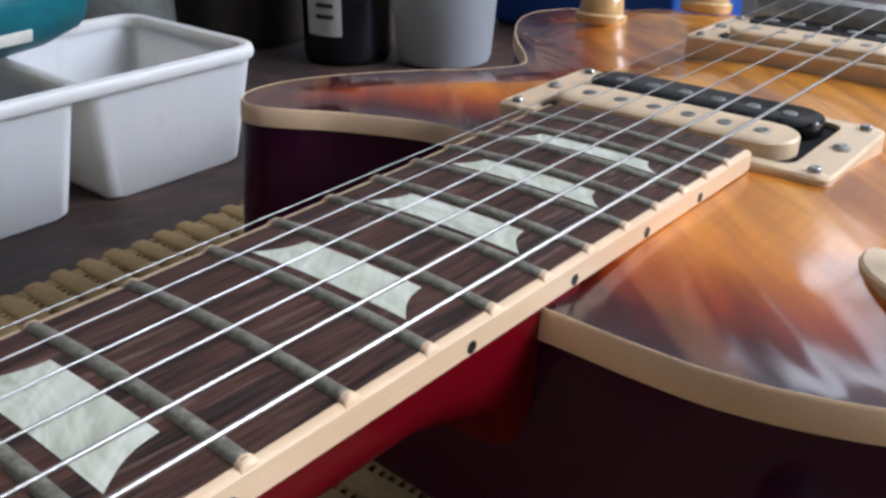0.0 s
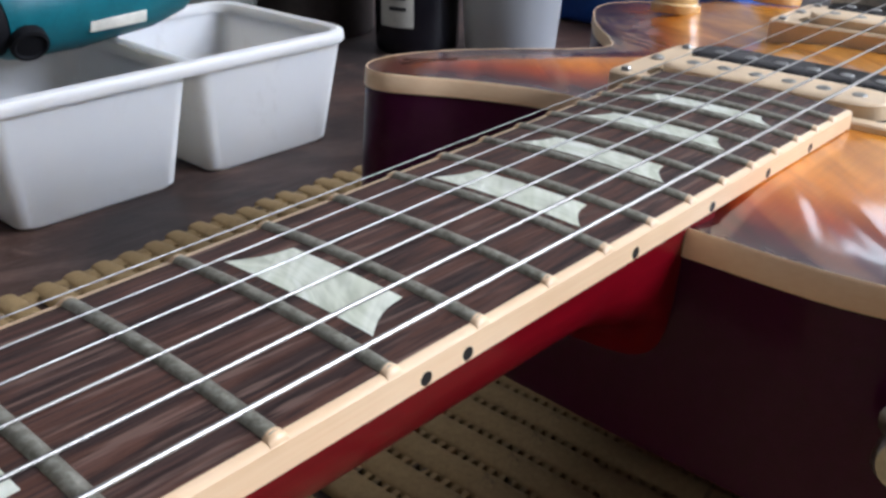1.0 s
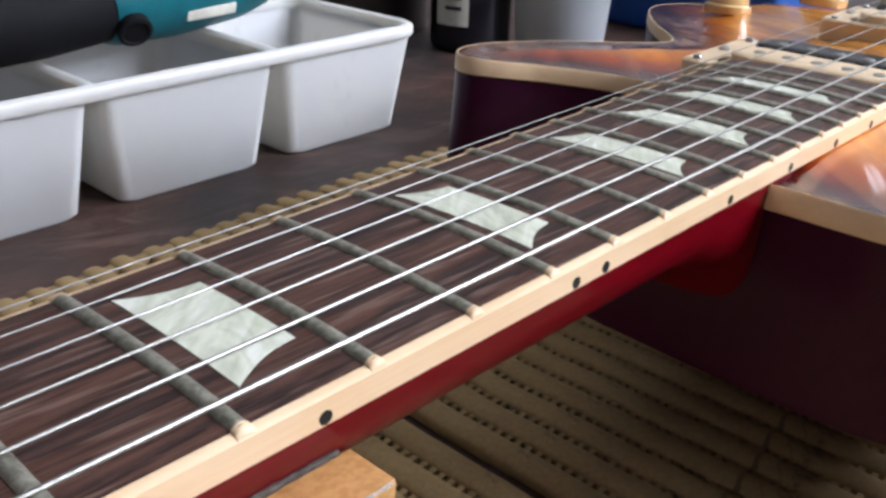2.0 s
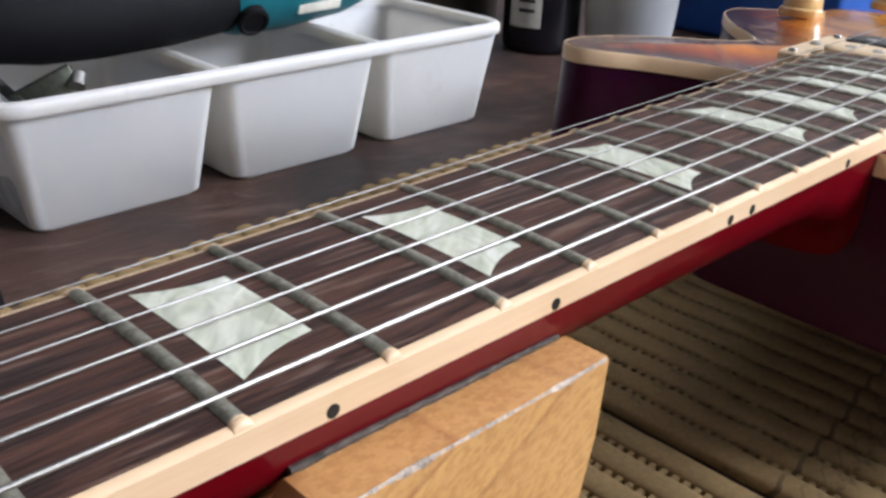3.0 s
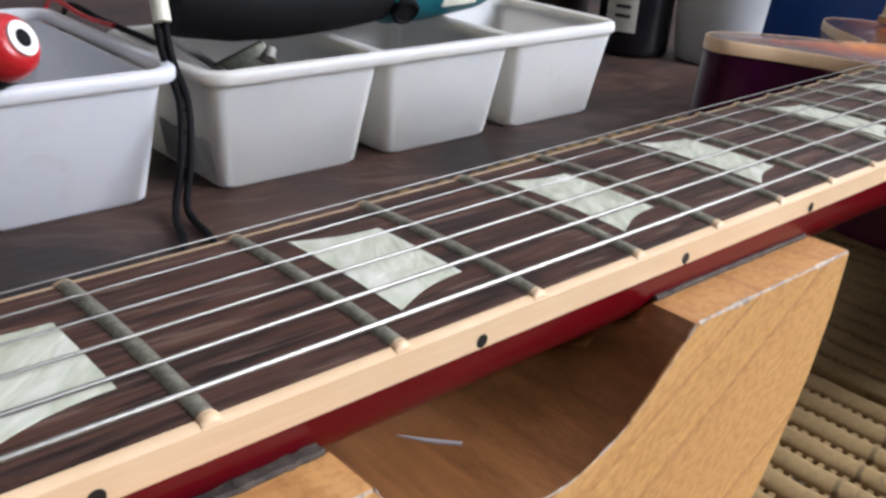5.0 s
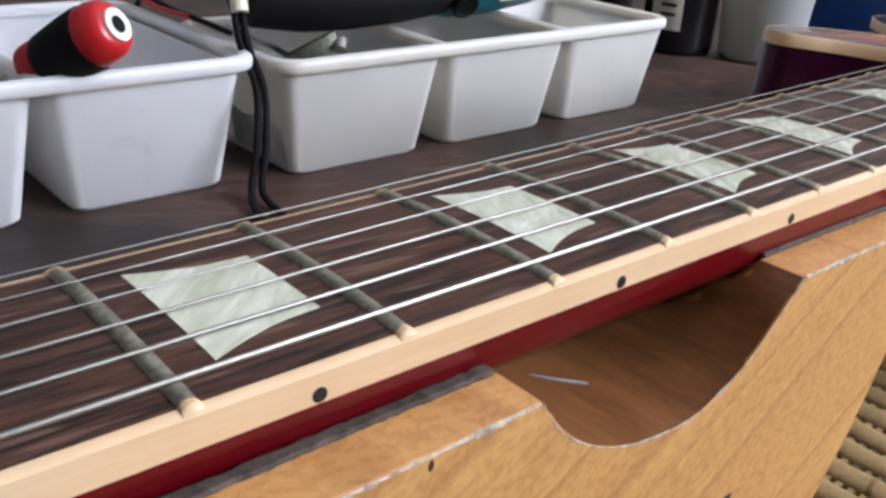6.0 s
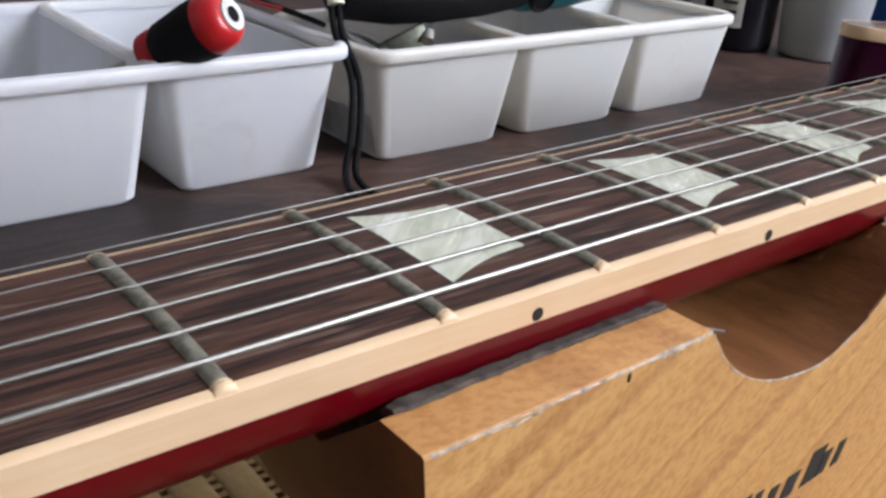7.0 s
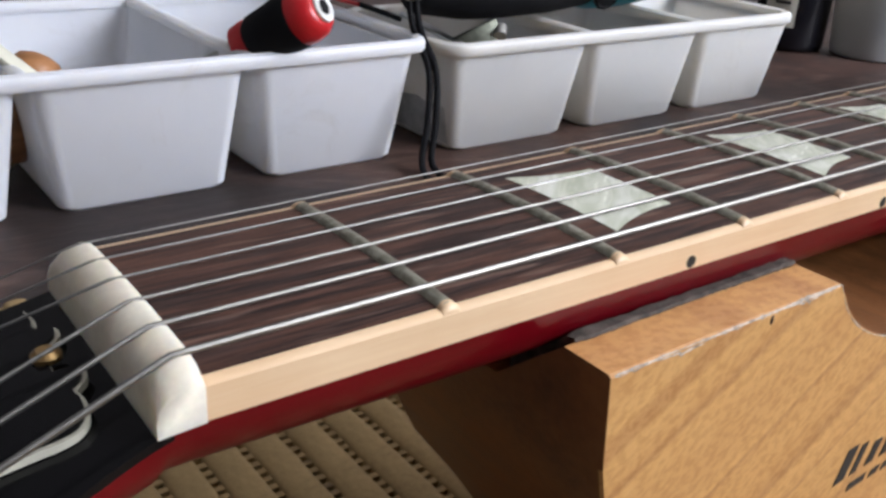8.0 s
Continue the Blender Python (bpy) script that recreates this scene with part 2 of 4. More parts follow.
BIN_CREAM = bin_plastic("off_white_bin_plastic", (0.655, 0.645, 0.62), (0.40, 0.36, 0.30))
TEAL = plain("teal_plastic", (0.004, 0.12, 0.15), 0.4, 0, 80, 0.15, 0.0002)
RED = plain("red_plastic", (0.50, 0.015, 0.02), 0.3, 0, 80, 0.12, 0.0001)
DULL_STEEL = plain("dull_steel", (0.10, 0.105, 0.085), 0.4, 1.0, 160, 0.35, 0.0002)
BRIGHT_STEEL = plain("bright_steel", (0.90, 0.90, 0.88), 0.42, 1.0, 160, 0.12, 0.0001)
GREY_METAL = plain("brushed_steel", (0.45, 0.46, 0.45), 0.3, 1.0, 120, 0.2, 0.0001)
CUP = bin_plastic("frosted_plastic", (0.33, 0.34, 0.35), (0.28, 0.25, 0.22))
BOTTLE = plain("dark_bottle", (0.008, 0.008, 0.012), 0.25, 0, 40, 0.2, 0)
LABEL = plain("paper_label", (0.60, 0.58, 0.50), 0.7, 0, 90, 0.15, 0.0001)
# colour of the patch that stands for contents behind translucent plastic
CONTENTS_GREY = plain("grey_contents_tint", (0.42, 0.42, 0.40), 0.6, 0, 90, 0.25, 0.0001)
INK = plain("printed_ink", (0.02, 0.02, 0.02), 0.6, 0, 300, 0.2, 0)
SMEAR = plain("dried_glue", (0.42, 0.40, 0.42), 0.5, 0, 300, 0.2, 0)
PENCIL = plain("red_wax_pencil", (0.62, 0.26, 0.24), 0.8, 0, 400, 0.3, 0)
BLUE = plain("blue_plastic", (0.010, 0.075, 0.33), 0.45, 0, 40, 0.15, 0.0002)
WOOD_HANDLE = plain("varnished_handle", (0.36, 0.16, 0.06), 0.4, 0, 60, 0.25, 0.0002, 0, (0.3, 3, 3))
PLASTER = plain("workshop_plaster", (0.48, 0.47, 0.46), 0.85, 0, 6, 0.08, 0.001)
DARK_BACKDROP = plain("dark_backdrop", (0.19, 0.18, 0.18), 0.8, 0, 6, 0.12, 0.001)
CEILING_PAINT = plain("white_ceiling_paint", (0.78, 0.77, 0.75), 0.8, 0, 6, 0.06, 0.001)
CONCRETE = plain("concrete_floor", (0.25, 0.24, 0.23), 0.8, 0, 5, 0.2, 0.001)
WINDOW_PAINT = plain("window_paint", (0.75, 0.75, 0.73), 0.5, 0, 20, 0.08, 0.0003)

# ---------------------------------------------------------------- mesh helpers
ORIGIN = {}


def thing(name, at, label, category, group="", kind=""):
    """An Empty at a thing's base; the meshes of its parts are given in world metres."""
    ob = new(name)
    ob.empty_display_size = 0.02
    ob.location = at
    ORIGIN[ob] = Vector(at)
    return tagged(ob, label, category, group, kind)


def part(name, bm, material, parent, label="", smooth=40):
    """Links a bmesh, given in world metres, as one mesh under a thing or a part."""
    o = ORIGIN[parent]
    bmesh.ops.translate(bm, vec=-o, verts=bm.verts)
    bmesh.ops.recalc_face_normals(bm, faces=bm.faces)
    me = bpy.data.meshes.new(name)
    bm.to_mesh(me)
    bm.free()
    return part_mesh(name, me, material, parent, label, smooth)


def part_mesh(name, me, material, parent, label="", smooth=40, at=(0, 0, 0)):
    if not me.materials:
        for m in material if isinstance(material, (list, tuple)) else (material,):
            me.materials.append(m)
        if smooth:
            me.polygons.foreach_set("use_smooth", [True] * len(me.polygons))
            me.set_sharp_from_angle(angle=radians(smooth))
    ob = new(name, me)
    ob.parent = parent
    ob.location = at
    ORIGIN[ob] = ORIGIN[parent] + Vector(at)
    return tagged(ob, label)


def alone(name, bm, material, label, category, kind="", at=None, group="", smooth=40):
    """One mesh that is a whole thing."""
    o = Vector(at or (0, 0, 0))
    bmesh.ops.translate(bm, vec=-o, verts=bm.verts)
    bmesh.ops.recalc_face_normals(bm, faces=bm.faces)
    me = bpy.data.meshes.new(name)
    bm.to_mesh(me)
    bm.free()
    me.materials.append(material)
    if smooth:
        me.polygons.foreach_set("use_smooth", [True] * len(me.polygons))
        me.set_sharp_from_angle(angle=radians(smooth))
    ob = new(name, me)
    ob.location = o
    ORIGIN[ob] = o
    return tagged(ob, label, category, group, kind)


def box(x0, x1, y0, y1, z0, z1, bevel=0.0, seg=2, bm=None):
    bm = bm or bmesh.new()
    r = bmesh.ops.create_cube(bm, size=1)
    vs = r["verts"]
    for v in vs:
        v.co = Vector(((x0 + x1) / 2 + v.co.x * (x1 - x0), (y0 + y1) / 2 + v.co.y * (y1 - y0), (z0 + z1) / 2 + v.co.z * (z1 - z0)))
    if bevel:
        es = list({e for v in vs for e in v.link_edges})
        bmesh.ops.bevel(bm, geom=es, offset=bevel, segments=seg, affect='EDGES', profile=0.5)
    return bm


def loft(rings, close=True, cap=True, bm=None):
    """Skin through rings of equally many points."""
    bm = bm or bmesh.new()
    rows = [[bm.verts.new(p) for p in ring] for ring in rings]
    n = len(rows[0])
    for a, b in zip(rows, rows[1:]):
        for i in range(n if close else n - 1):
            j = (i + 1) % n
            bm.faces.new((a[i], a[j], b[j], b[i]))
    if cap and close:
        bm.faces.new(rows[0])
        bm.faces.new(rows[-1])
    return bm


def tube(points, radii, sides=10, cap=True, bm=None):
    """A round skin along points, with a radius at each."""
    pts = [Vector(p) for p in points]
    if not isinstance(radii, (list, tuple)):
        radii = [radii] * len(pts)
    rings, up = [], Vector((0.13, 0.31, 0.94)).normalized()
    for i, p in enumerate(pts):
        d = (pts[min(i + 1, len(pts) - 1)] - pts[max(i - 1, 0)]).normalized()
        a = d.cross(up)
        if a.length < 0.05:
            a = d.cross(Vector((1, 0, 0)))
        a.normalize()
        b = d.cross(a)
        rings.append([p + radii[i] * (math.cos(q) * a + math.sin(q) * b) for q in (2 * math.pi * k / sides for k in range(sides))])
    return loft(rings, True, cap, bm)


def lathe(centre, profile, sides=32, bm=None, cap=True):
    """A turned form: profile rows of (radius, height) round an upright axis."""
    c = Vector(centre)
    rings = [[c + Vector((r * math.cos(q), r * math.sin(q), z)) for q in (2 * math.pi * k / sides for k in range(sides))] for r, z in profile]
    return loft(rings, True, cap, bm)


def spline(points, steps=8, close=False):
    """Catmull-Rom through points."""
    pts = [Vector(p) for p in points]
    n, out = len(pts), []
    for i in range(n if close else n - 1):
        if close:
            a, b, c, d = (pts[(i + k) % n] for k in (-1, 0, 1, 2))
        else:
            a, b, c, d = pts[max(i - 1, 0)], pts[i], pts[i + 1], pts[min(i + 2, n - 1)]
        for s in range(steps):
            t = s / steps
            out.append(0.5 * (2 * b + (c - a) * t + (2 * a - 5 * b + 4 * c - d) * t * t + (3 * b - a - 3 * c + d) * t ** 3))
    if not close:
        out.append(pts[-1])
    return out


def smooth01(t):
    t = max(0.0, min(1.0, t))
    return t * t * (3 - 2 * t)


def table(x, rows):
    for (a, fa), (b, fb) in zip(rows, rows[1:]):
        if x <= b:
            return fa + (fb - fa) * max(0.0, (x - a) / (b - a))
    return rows[-1][1]


# ---------------------------------------------------------------- the workshop shell and bench
def shell():
    x0, x1, y0, y1, z0, z1, w = -2.2, 3.5, -1.6, 2.2, -0.9, 2.4, 0.12
    alone("floor", box(x0 - w, x1 + w, y0 - w, y1 + w, z0 - 0.1, z0), CONCRETE, "bare grey concrete workshop floor", "floor", "structure")
    alone("ceiling", box(x0 - w, x1 + w, y0 - w, y1 + w, z1, z1 + 0.1), CEILING_PAINT, "plain off-white workshop ceiling", "ceiling", "structure")
    # unseen wall, set darker than the others to darken reflections in the lacquer
    alone("wall_north", box(x0 - w, x1 + w, y1, y1 + w, z0, z1), DARK_BACKDROP, "unseen dark wall behind the workbench that darkens reflections", "wall", "structure")
    alone("wall_west", box(x0 - w, x0, y0, y1, z0, z1), PLASTER, "plain plastered side wall of the workshop", "wall", "structure")

    def opening(name, along, a0, a1, b0, b1, zz0, zz1, bars, label, window):
        """A wall with one window: panels round the hole, and the window's frame and bars in it."""
        bm, fr = bmesh.new(), bmesh.new()

        def put(m, p, q, r, t, d0, d1):
            if along == "x":
                box(p, q, y0 - d1, y0 - d0, r, t, bm=m)
            else:
                box(x1 + d0, x1 + d1, p, q, r, t, bm=m)

        for r in ((a0, a1, z0, zz0), (a0, a1, zz1, z1), (a0, b0, zz0, zz1), (b1, a1, zz0, zz1)):
            put(bm, *r, 0.0, w)
        for r in [(b0, b1, zz0, zz0 + 0.04), (b0, b1, zz1 - 0.04, zz1), (b0, b0 + 0.04, zz0 + 0.04, zz1 - 0.04), (b1 - 0.04, b1, zz0 + 0.04, zz1 - 0.04)] + [(c - 0.02, c + 0.02, zz0 + 0.04, zz1 - 0.04) for c in bars]:
            put(fr, *r, 0.05, 0.09)
        alone(name, bm, PLASTER, label, "wall", "structure", smooth=0)
        alone(window, fr, WINDOW_PAINT, "white painted window frame with upright bars", "window", "structure", smooth=0)

    opening("wall_south", "x", x0 - w, x1 + w, 0.95, 2.65, 0.7, 1.8, (1.52, 2.08), "plastered wall with a wide window opening", "window_1")
    opening("wall_east", "y", y0, y1, -0.25, 0.75, 1.35, 2.15, (0.08, 0.42), "plastered wall with a high window opening", "window_2")


shell()


def workbench():
    t = thing("workbench", (0.4, 0.25, -0.9), "dark-stained wooden workbench with a scuffed top", "workbench")
    top = part("top", box(-0.9, 1.6, -0.35, 0.95, -0.045, 0.0, 0.004), BENCH, t)
    for x in (-0.8, 1.5):
        for y in (-0.27, 0.87):
            part("leg", box(x - 0.045, x + 0.045, y - 0.045, y + 0.045, -0.9, -0.045, 0.003), BENCH, t)
    for y in (-0.27, 0.87):
        part("apron", box(-0.755, 1.455, y - 0.015, y + 0.015, -0.145, -0.045, 0.002), BENCH, t)
    return t


workbench()

# ---------------------------------------------------------------- the guitar
H = 0.103                 # height of the fingerboard's crown over the bench
SCALE = 0.628
SLOPE = 0.09              # fall of the body against the fingerboard
JOINT = (0.3775, 0.0966)


def fret_x(n):
    return SCALE * (1 - 2 ** (-n / 12))


def half(x):
    return (0.0430 + 0.0095 / 0.314 * x) / 2


def crown(x, y):
    return H - y * y / (2 * 0.305)


guitar = thing("electric_guitar", (0.80, 0.0, 0.004), "sunburst single-cutaway electric guitar lying face up, neck on a cradle", "guitar")
END = 0.4632
EDGE = H - 0.0060         # underside of the fingerboard


def fingerboard():
    xs = [i * END / 60 for i in range(61)]
    rim = 0.0016
    rings = []
    for x in xs:
        h = half(x) - rim
        ys = [-h + 2 * h * i / 10 for i in range(11)]
        rings.append([(x, y, crown(x, y)) for y in ys] + [(x, h, EDGE), (x, -h, EDGE)])
    board = part("fingerboard", loft(rings), ROSEWOOD, guitar, "dark streaked rosewood fingerboard")
    for s in (-1, 1):
        rings = []
        for x in xs:
            a, b = s * half(x), s * (half(x) - rim)
            za = crown(x, a)
            rings.append([(x, b, crown(x, b)), (x, a - s * 0.0005, za), (x, a, za - 0.0005), (x, a, EDGE), (x, b, EDGE)])
        part("binding", loft(rings), IVORY, board, "aged cream binding")
    # frets with the binding's nibs at their ends
    for n in range(1, 23):
        x = fret_x(n)
        h = half(x) - 0.0011
        ys = [-h + 2 * h * i / 12 for i in range(13)]
        prof = [(-0.0014, 0.0), (-0.00125, 0.0006), (-0.0007, 0.00105), (0, 0.0012), (0.0007, 0.00105), (0.00125, 0.0006), (0.0014, 0.0)]
        rings = [[(x + dx, y, crown(x, y) - 0.0003 + dz) for dx, dz in prof] for y in ys]
        fret = part("fret", loft(rings), FRET, board, "")
        for s in (-1, 1):
            a, b = s * (half(x) - 0.0001), s * (half(x) - 0.0017)
            rings = [[(x + dx * 1.12, y, crown(x, y) - 0.0004 + dz * f) for dx, dz in prof] for y, f in ((b, 1.12), ((a + b) / 2, 1.05), (a - s * 0.0003, 0.8), (a, 0.25))]
            part("nib", loft(rings), IVORY, fret, "cream binding nib")
    # trapezoid inlays: the long side lies towards the nut
    for n in (3, 5, 7, 9, 12, 15, 17, 19, 21):
        a, b = fret_x(n - 1), fret_x(n)
        g = b - a
        x0, x1 = a + max(0.0030, g * 0.22), b - max(0.0028, g * 0.195)
        w0, w1 = half(a) * (0.63 + 0.14 * a), half(b) * (0.43 + 0.20 * a)
        outline = []
        for i in range(7):
            f = i / 6
            outline.append((x0 + (x1 - x0) * f, w0 + (w1 - w0) * f - 0.0012 * math.sin(math.pi * f)))
        bm = bmesh.new()
        rows = []
        for x, w in outline:
            rows.append([bm.verts.new((x, -w + 2 * w * i / 8, crown(x, -w + 2 * w * i / 8) + 0.00012)) for i in range(9)])
        for p, q in zip(rows, rows[1:]):
            for i in range(8):
                bm.faces.new((p[i], p[i + 1], q[i + 1], q[i]))
        r = bmesh.ops.extrude_face_region(bm, geom=list(bm.faces))
        for v in [e for e in r["geom"] if isinstance(e, bmesh.types.BMVert)]:
            v.co.z -= 0.0006
        part("inlay", bm, PEARL, board, "pearly green-white trapezoid inlay")
    # side dots
    for n in (3, 5, 7, 9, 12, 15, 17, 19, 21):
        m = (fret_x(n - 1) + fret_x(n)) / 2 + 0.0012
        for dx in ((-0.0045, 0.0045) if n == 12 else (0,)):
            x = m + dx
            y = -half(x)
            c = [(x + 0.00115 * math.cos(q), 0.00115 * math.sin(q)) for q in (2 * math.pi * k / 16 for k in range(16))]
            rings = [[(px, -half(px) + d, H - 0.0047 + pz) for px, pz in c] for d in (-0.00005, 0.0006)]
            part("side_dot", loft(rings), BLACK_DOT, board, "black side dot")
    return board


fingerboard()


def neck():
    """Round-backed neck that swells into the heel at the body."""
    deep = [(-0.05, 0.0118), (0.0, 0.0124), (0.03, 0.0132), (0.15, 0.0150), (0.28, 0.0172), (0.340, 0.0182), (0.354, 0.0192), (0.363, 0.0212), (0.369, 0.0250), (0.3735, 0.0310), (0.3765, 0.0360), (0.390, 0.0370)]
    square = [(0.0, 2.3), (0.28, 2.3), (0.350, 2.5), (0.370, 4.5), (0.378, 6.0), (0.4, 6.0)]
    rings = []
    for x, w, e in ((-0.034, 0.0315, 3.5), (-0.026, 0.0272, 2.4), (-0.018, 0.0238, 2.2), (-0.011, 0.0219, 2.3), (-0.0062, 0.0214, 2.3)):
        top = EDGE - 0.0014 + math.tan(radians(16)) * (x + 0.005)
        rings.append([(x, w * math.copysign(abs(math.cos(q)) ** (2 / e), math.cos(q)), top - 0.0118 * abs(math.sin(q)) ** (2 / e)) for q in (math.pi * i / 24 for i in range(25))])
    xs = [-0.0045] + [i * 0.01 for i in range(0, 29)] + [0.29 + i * 0.005 for i in range(11)] + [0.343 + i * 0.002 for i in range(24)]
    for x in xs:
        w, d, e = half(max(x, 0)) - 0.0001, table(x, deep), table(x, square)
        ring = []
        for i in range(25):
            q = math.pi * i / 24
            c, s = math.cos(q), math.sin(q)
            ring.append((x, w * math.copysign(abs(c) ** (2 / e), c), EDGE - d * abs(s) ** (2 / e)))
        rings.append(ring)
    part("neck", loft(rings), CHERRY, guitar, "glossy cherry-red neck")


neck()


def face(x):
    """Height of the headstock's face, which leans back behind the nut."""
    return EDGE - 0.0002 + math.tan(radians(16)) * (x + 0.005)


def headstock():
    edge = [(-0.004, 0.0214), (-0.010, 0.0219), (-0.020, 0.0245), (-0.032, 0.0310), (-0.045, 0.0365), (-0.08, 0.0385), (-0.13, 0.0400), (-0.168, 0.0415), (-0.180, 0.0380), (-0.186, 0.020)]
    pts = spline([(x, y, 0) for x, y in edge], 5)

    def slab(top, thick, inset, start):
        rings = []
        line = [p for p in pts if p.x < start]
        for dz in (0, -thick):
            ring = []
            for p in line:
                ring.append((p.x, -(p.y - inset), face(p.x) + top + dz))
            for p in reversed(line):
                ring.append((p.x, p.y - inset, face(p.x) + top + dz))
            rings.append(ring)
        return loft(rings)

    head = part("headstock", slab(-0.0012, 0.0125, 0.0, -0.024), CHERRY, guitar, "black-faced headstock with red sides", 30)
    part("veneer", slab(0.0, 0.0013, 0.0, 0.0), GLOSS_BLACK, head, "gloss black face veneer", 30)
    # bell-shaped cover: its scalloped foot lies behind the nut
    bell = [(-0.0118, 0.0032), (-0.0094, 0.0046), (-0.0092, 0.0068), (-0.0110, 0.0086), (-0.0108, 0.0112), (-0.0112, 0.0142), (-0.0125, 0.0158), (-0.0145, 0.0160), (-0.0190, 0.0150), (-0.026, 0.0136), (-0.034, 0.0116), (-0.043, 0.0082), (-0.050, 0.0034), (-0.052, 0.0)]
    for name, top, grow, m, lab in (("truss_cover", 0.0019, 0.0, GLOSS_BLACK, "black bell-shaped truss rod cover"), ("cover_edge", 0.0013, 0.0006, WHITE_EDGE, "thin white cover edge")):
        p2 = spline([(x, y, 0) for x, y in bell], 5)
        grown = []
        for i, p in enumerate(p2):
            d = p2[min(i + 1, len(p2) - 1)] - p2[max(i - 1, 0)]
            q = Vector((d.y, -d.x, 0)).normalized()
            grown.append((p.x + q.x * grow, p.y + q.y * grow))
        rings = [[(x, y + 0.0020, face(x) + dz) for x, y in grown] + [(x, 0.0020 - y, face(x) + dz) for x, y in reversed(grown)] for dz in (top, 0.0002)]
        part(name, loft(rings), m, head, lab, 30)
    x, y = -0.0115, 0.0026
    part("screw", lathe((x, y, face(x) + 0.0016), [(0.0020, 0), (0.0020, 0.0007), (0.0013, 0.0013), (0.0006, 0.0012)], 16), BRASS, head, "small brass screw")


headstock()


def nut():
    w = half(0) + 0.0001
    rings = []
    for f in [-1, -0.985, -0.95, -0.88] + [-0.8 + 0.1 * i for i in range(17)] + [0.88, 0.95, 0.985, 1]:
        y = w * f
        drop = 0.0020 * max(0, (abs(f) - 0.78) / 0.22) ** 2.2
        t = crown(0, y) + 0.0023 - drop
        rings.append([(0.0, y, EDGE - 0.0002), (0.0, y, t - 0.0008), (-0.0005, y, t - 0.0002), (-0.0016, y, t), (-0.0042, y, t - 0.0010), (-0.0056, y, t - 0.0024), (-0.0060, y, t - 0.0038), (-0.0060, y, EDGE - 0.0005)])
    part("nut", loft(rings), BONE, guitar, "off-white bone nut", 75)


nut()

STRING_R = [0.00046, 0.00037, 0.00029, 0.00021, 0.00017, 0.00014]
BRIDGE_X = 0.640


def strings():
    for i in range(6):
        f = i / 5
        y0, y1 = -0.0177 + 0.0354 * f, -0.0258 + 0.0536 * f
        z0, z1 = crown(0, y0) + 0.0022, crown(0, y1) + 0.0036
        pts, n = [], 40
        tail = -0.055 - 0.030 * (i if i < 3 else 5 - i)
        ty = math.copysign(0.0265, y0)
        for k in range(9):
            g = 1 - k / 9
            pts.append((-0.004 + (tail + 0.004) * g, y0 + (ty - y0) * g * 0.75, z0 - 0.0006 + (face(tail) + 0.006 - z0) * g))
        pts.append((-0.0025, y0, z0))
        for k in range(n + 1):
            g = k / n
            pts.append((BRIDGE_X * g, y0 + (y1 - y0) * g, z0 + (z1 - z0) * g))
        pts.append((0.672, y1, z1 - 0.009))
        part("string", tube(pts, STRING_R[i], 8), WOUND if i < 3 else STEEL, guitar, "wound steel string" if i < 3 else "plain steel string")


strings()


# ---- body
def on_body(u, v, w):
    """From the body's own frame (along, across, above its rim) to the world."""
    a = math.atan(SLOPE)
    return Vector((JOINT[0] + u * math.cos(a) + w * math.sin(a), v, JOINT[1] - u * math.sin(a) + w * math.cos(a)))


OUTLINE = spline([(x - JOINT[0], y, 0) for x, y in (
    (0.3778, -0.020), (0.3776, -0.034), (0.3774, -0.045), (0.3782, -0.058), (0.3818, -0.071), (0.3890, -0.0853), (0.4025, -0.1010), (0.4235, -0.1125), (0.4480, -0.1160), (0.4780, -0.1130), (0.5100, -0.1040), (0.5450, -0.1010), (0.5800, -0.1110), (0.6200, -0.1360), (0.6650, -0.1590), (0.7100, -0.1660), (0.7500, -0.1560), (0.7850, -0.1250), (0.8050, -0.0750), (0.8110, -0.0000),
    (0.8050, 0.0800), (0.7850, 0.1350), (0.7550, 0.1760), (0.7150, 0.1900), (0.6750, 0.1800), (0.6350, 0.1565), (0.6070, 0.1360), (0.5820, 0.1150), (0.5620, 0.1030), (0.5400, 0.1060), (0.5150, 0.1180), (0.4880, 0.1275), (0.4620, 0.1310), (0.4430, 0.1270), (0.4330, 0.1190), (0.4315, 0.1110), (0.4370, 0.1020), (0.4460, 0.0915), (0.4550, 0.0765), (0.4600, 0.0640), (0.4600, 0.0500), (0.4540, 0.0365), (0.4460, 0.0292), (0.4320, 0.0266), (0.4050, 0.0262), (0.3880, 0.0248), (0.3808, 0.0180), (0.3790, 0.0))], 6, True)
THICK = 0.054
BIND = 0.0062


def inset_of(p):
    best = 1.0
    n = len(OUTLINE)
    for i in range(n):
        a, b = OUTLINE[i], OUTLINE[(i + 1) % n]
        d = b - a
        t = max(0, min(1, (p - a).dot(d) / max(1e-12, d.dot(d))))
        best = min(best, (p - a - t * d).length)
    return best


def carve(p, d):
    """Height of the carved top over the rim: flat at the edge, then swelling to the middle."""
    arch = 0.0125 * smooth01((d - 0.006) / 0.085)
    lift = arch - 0.0006 * math.exp(-((d - 0.008) / 0.006) ** 2)
    ceiling_w = (EDGE - 0.0004 - (JOINT[1] - SLOPE * p.x))
    if p.x < 0.11:
        lift = min(lift, max(0.0, ceiling_w))
    return lift


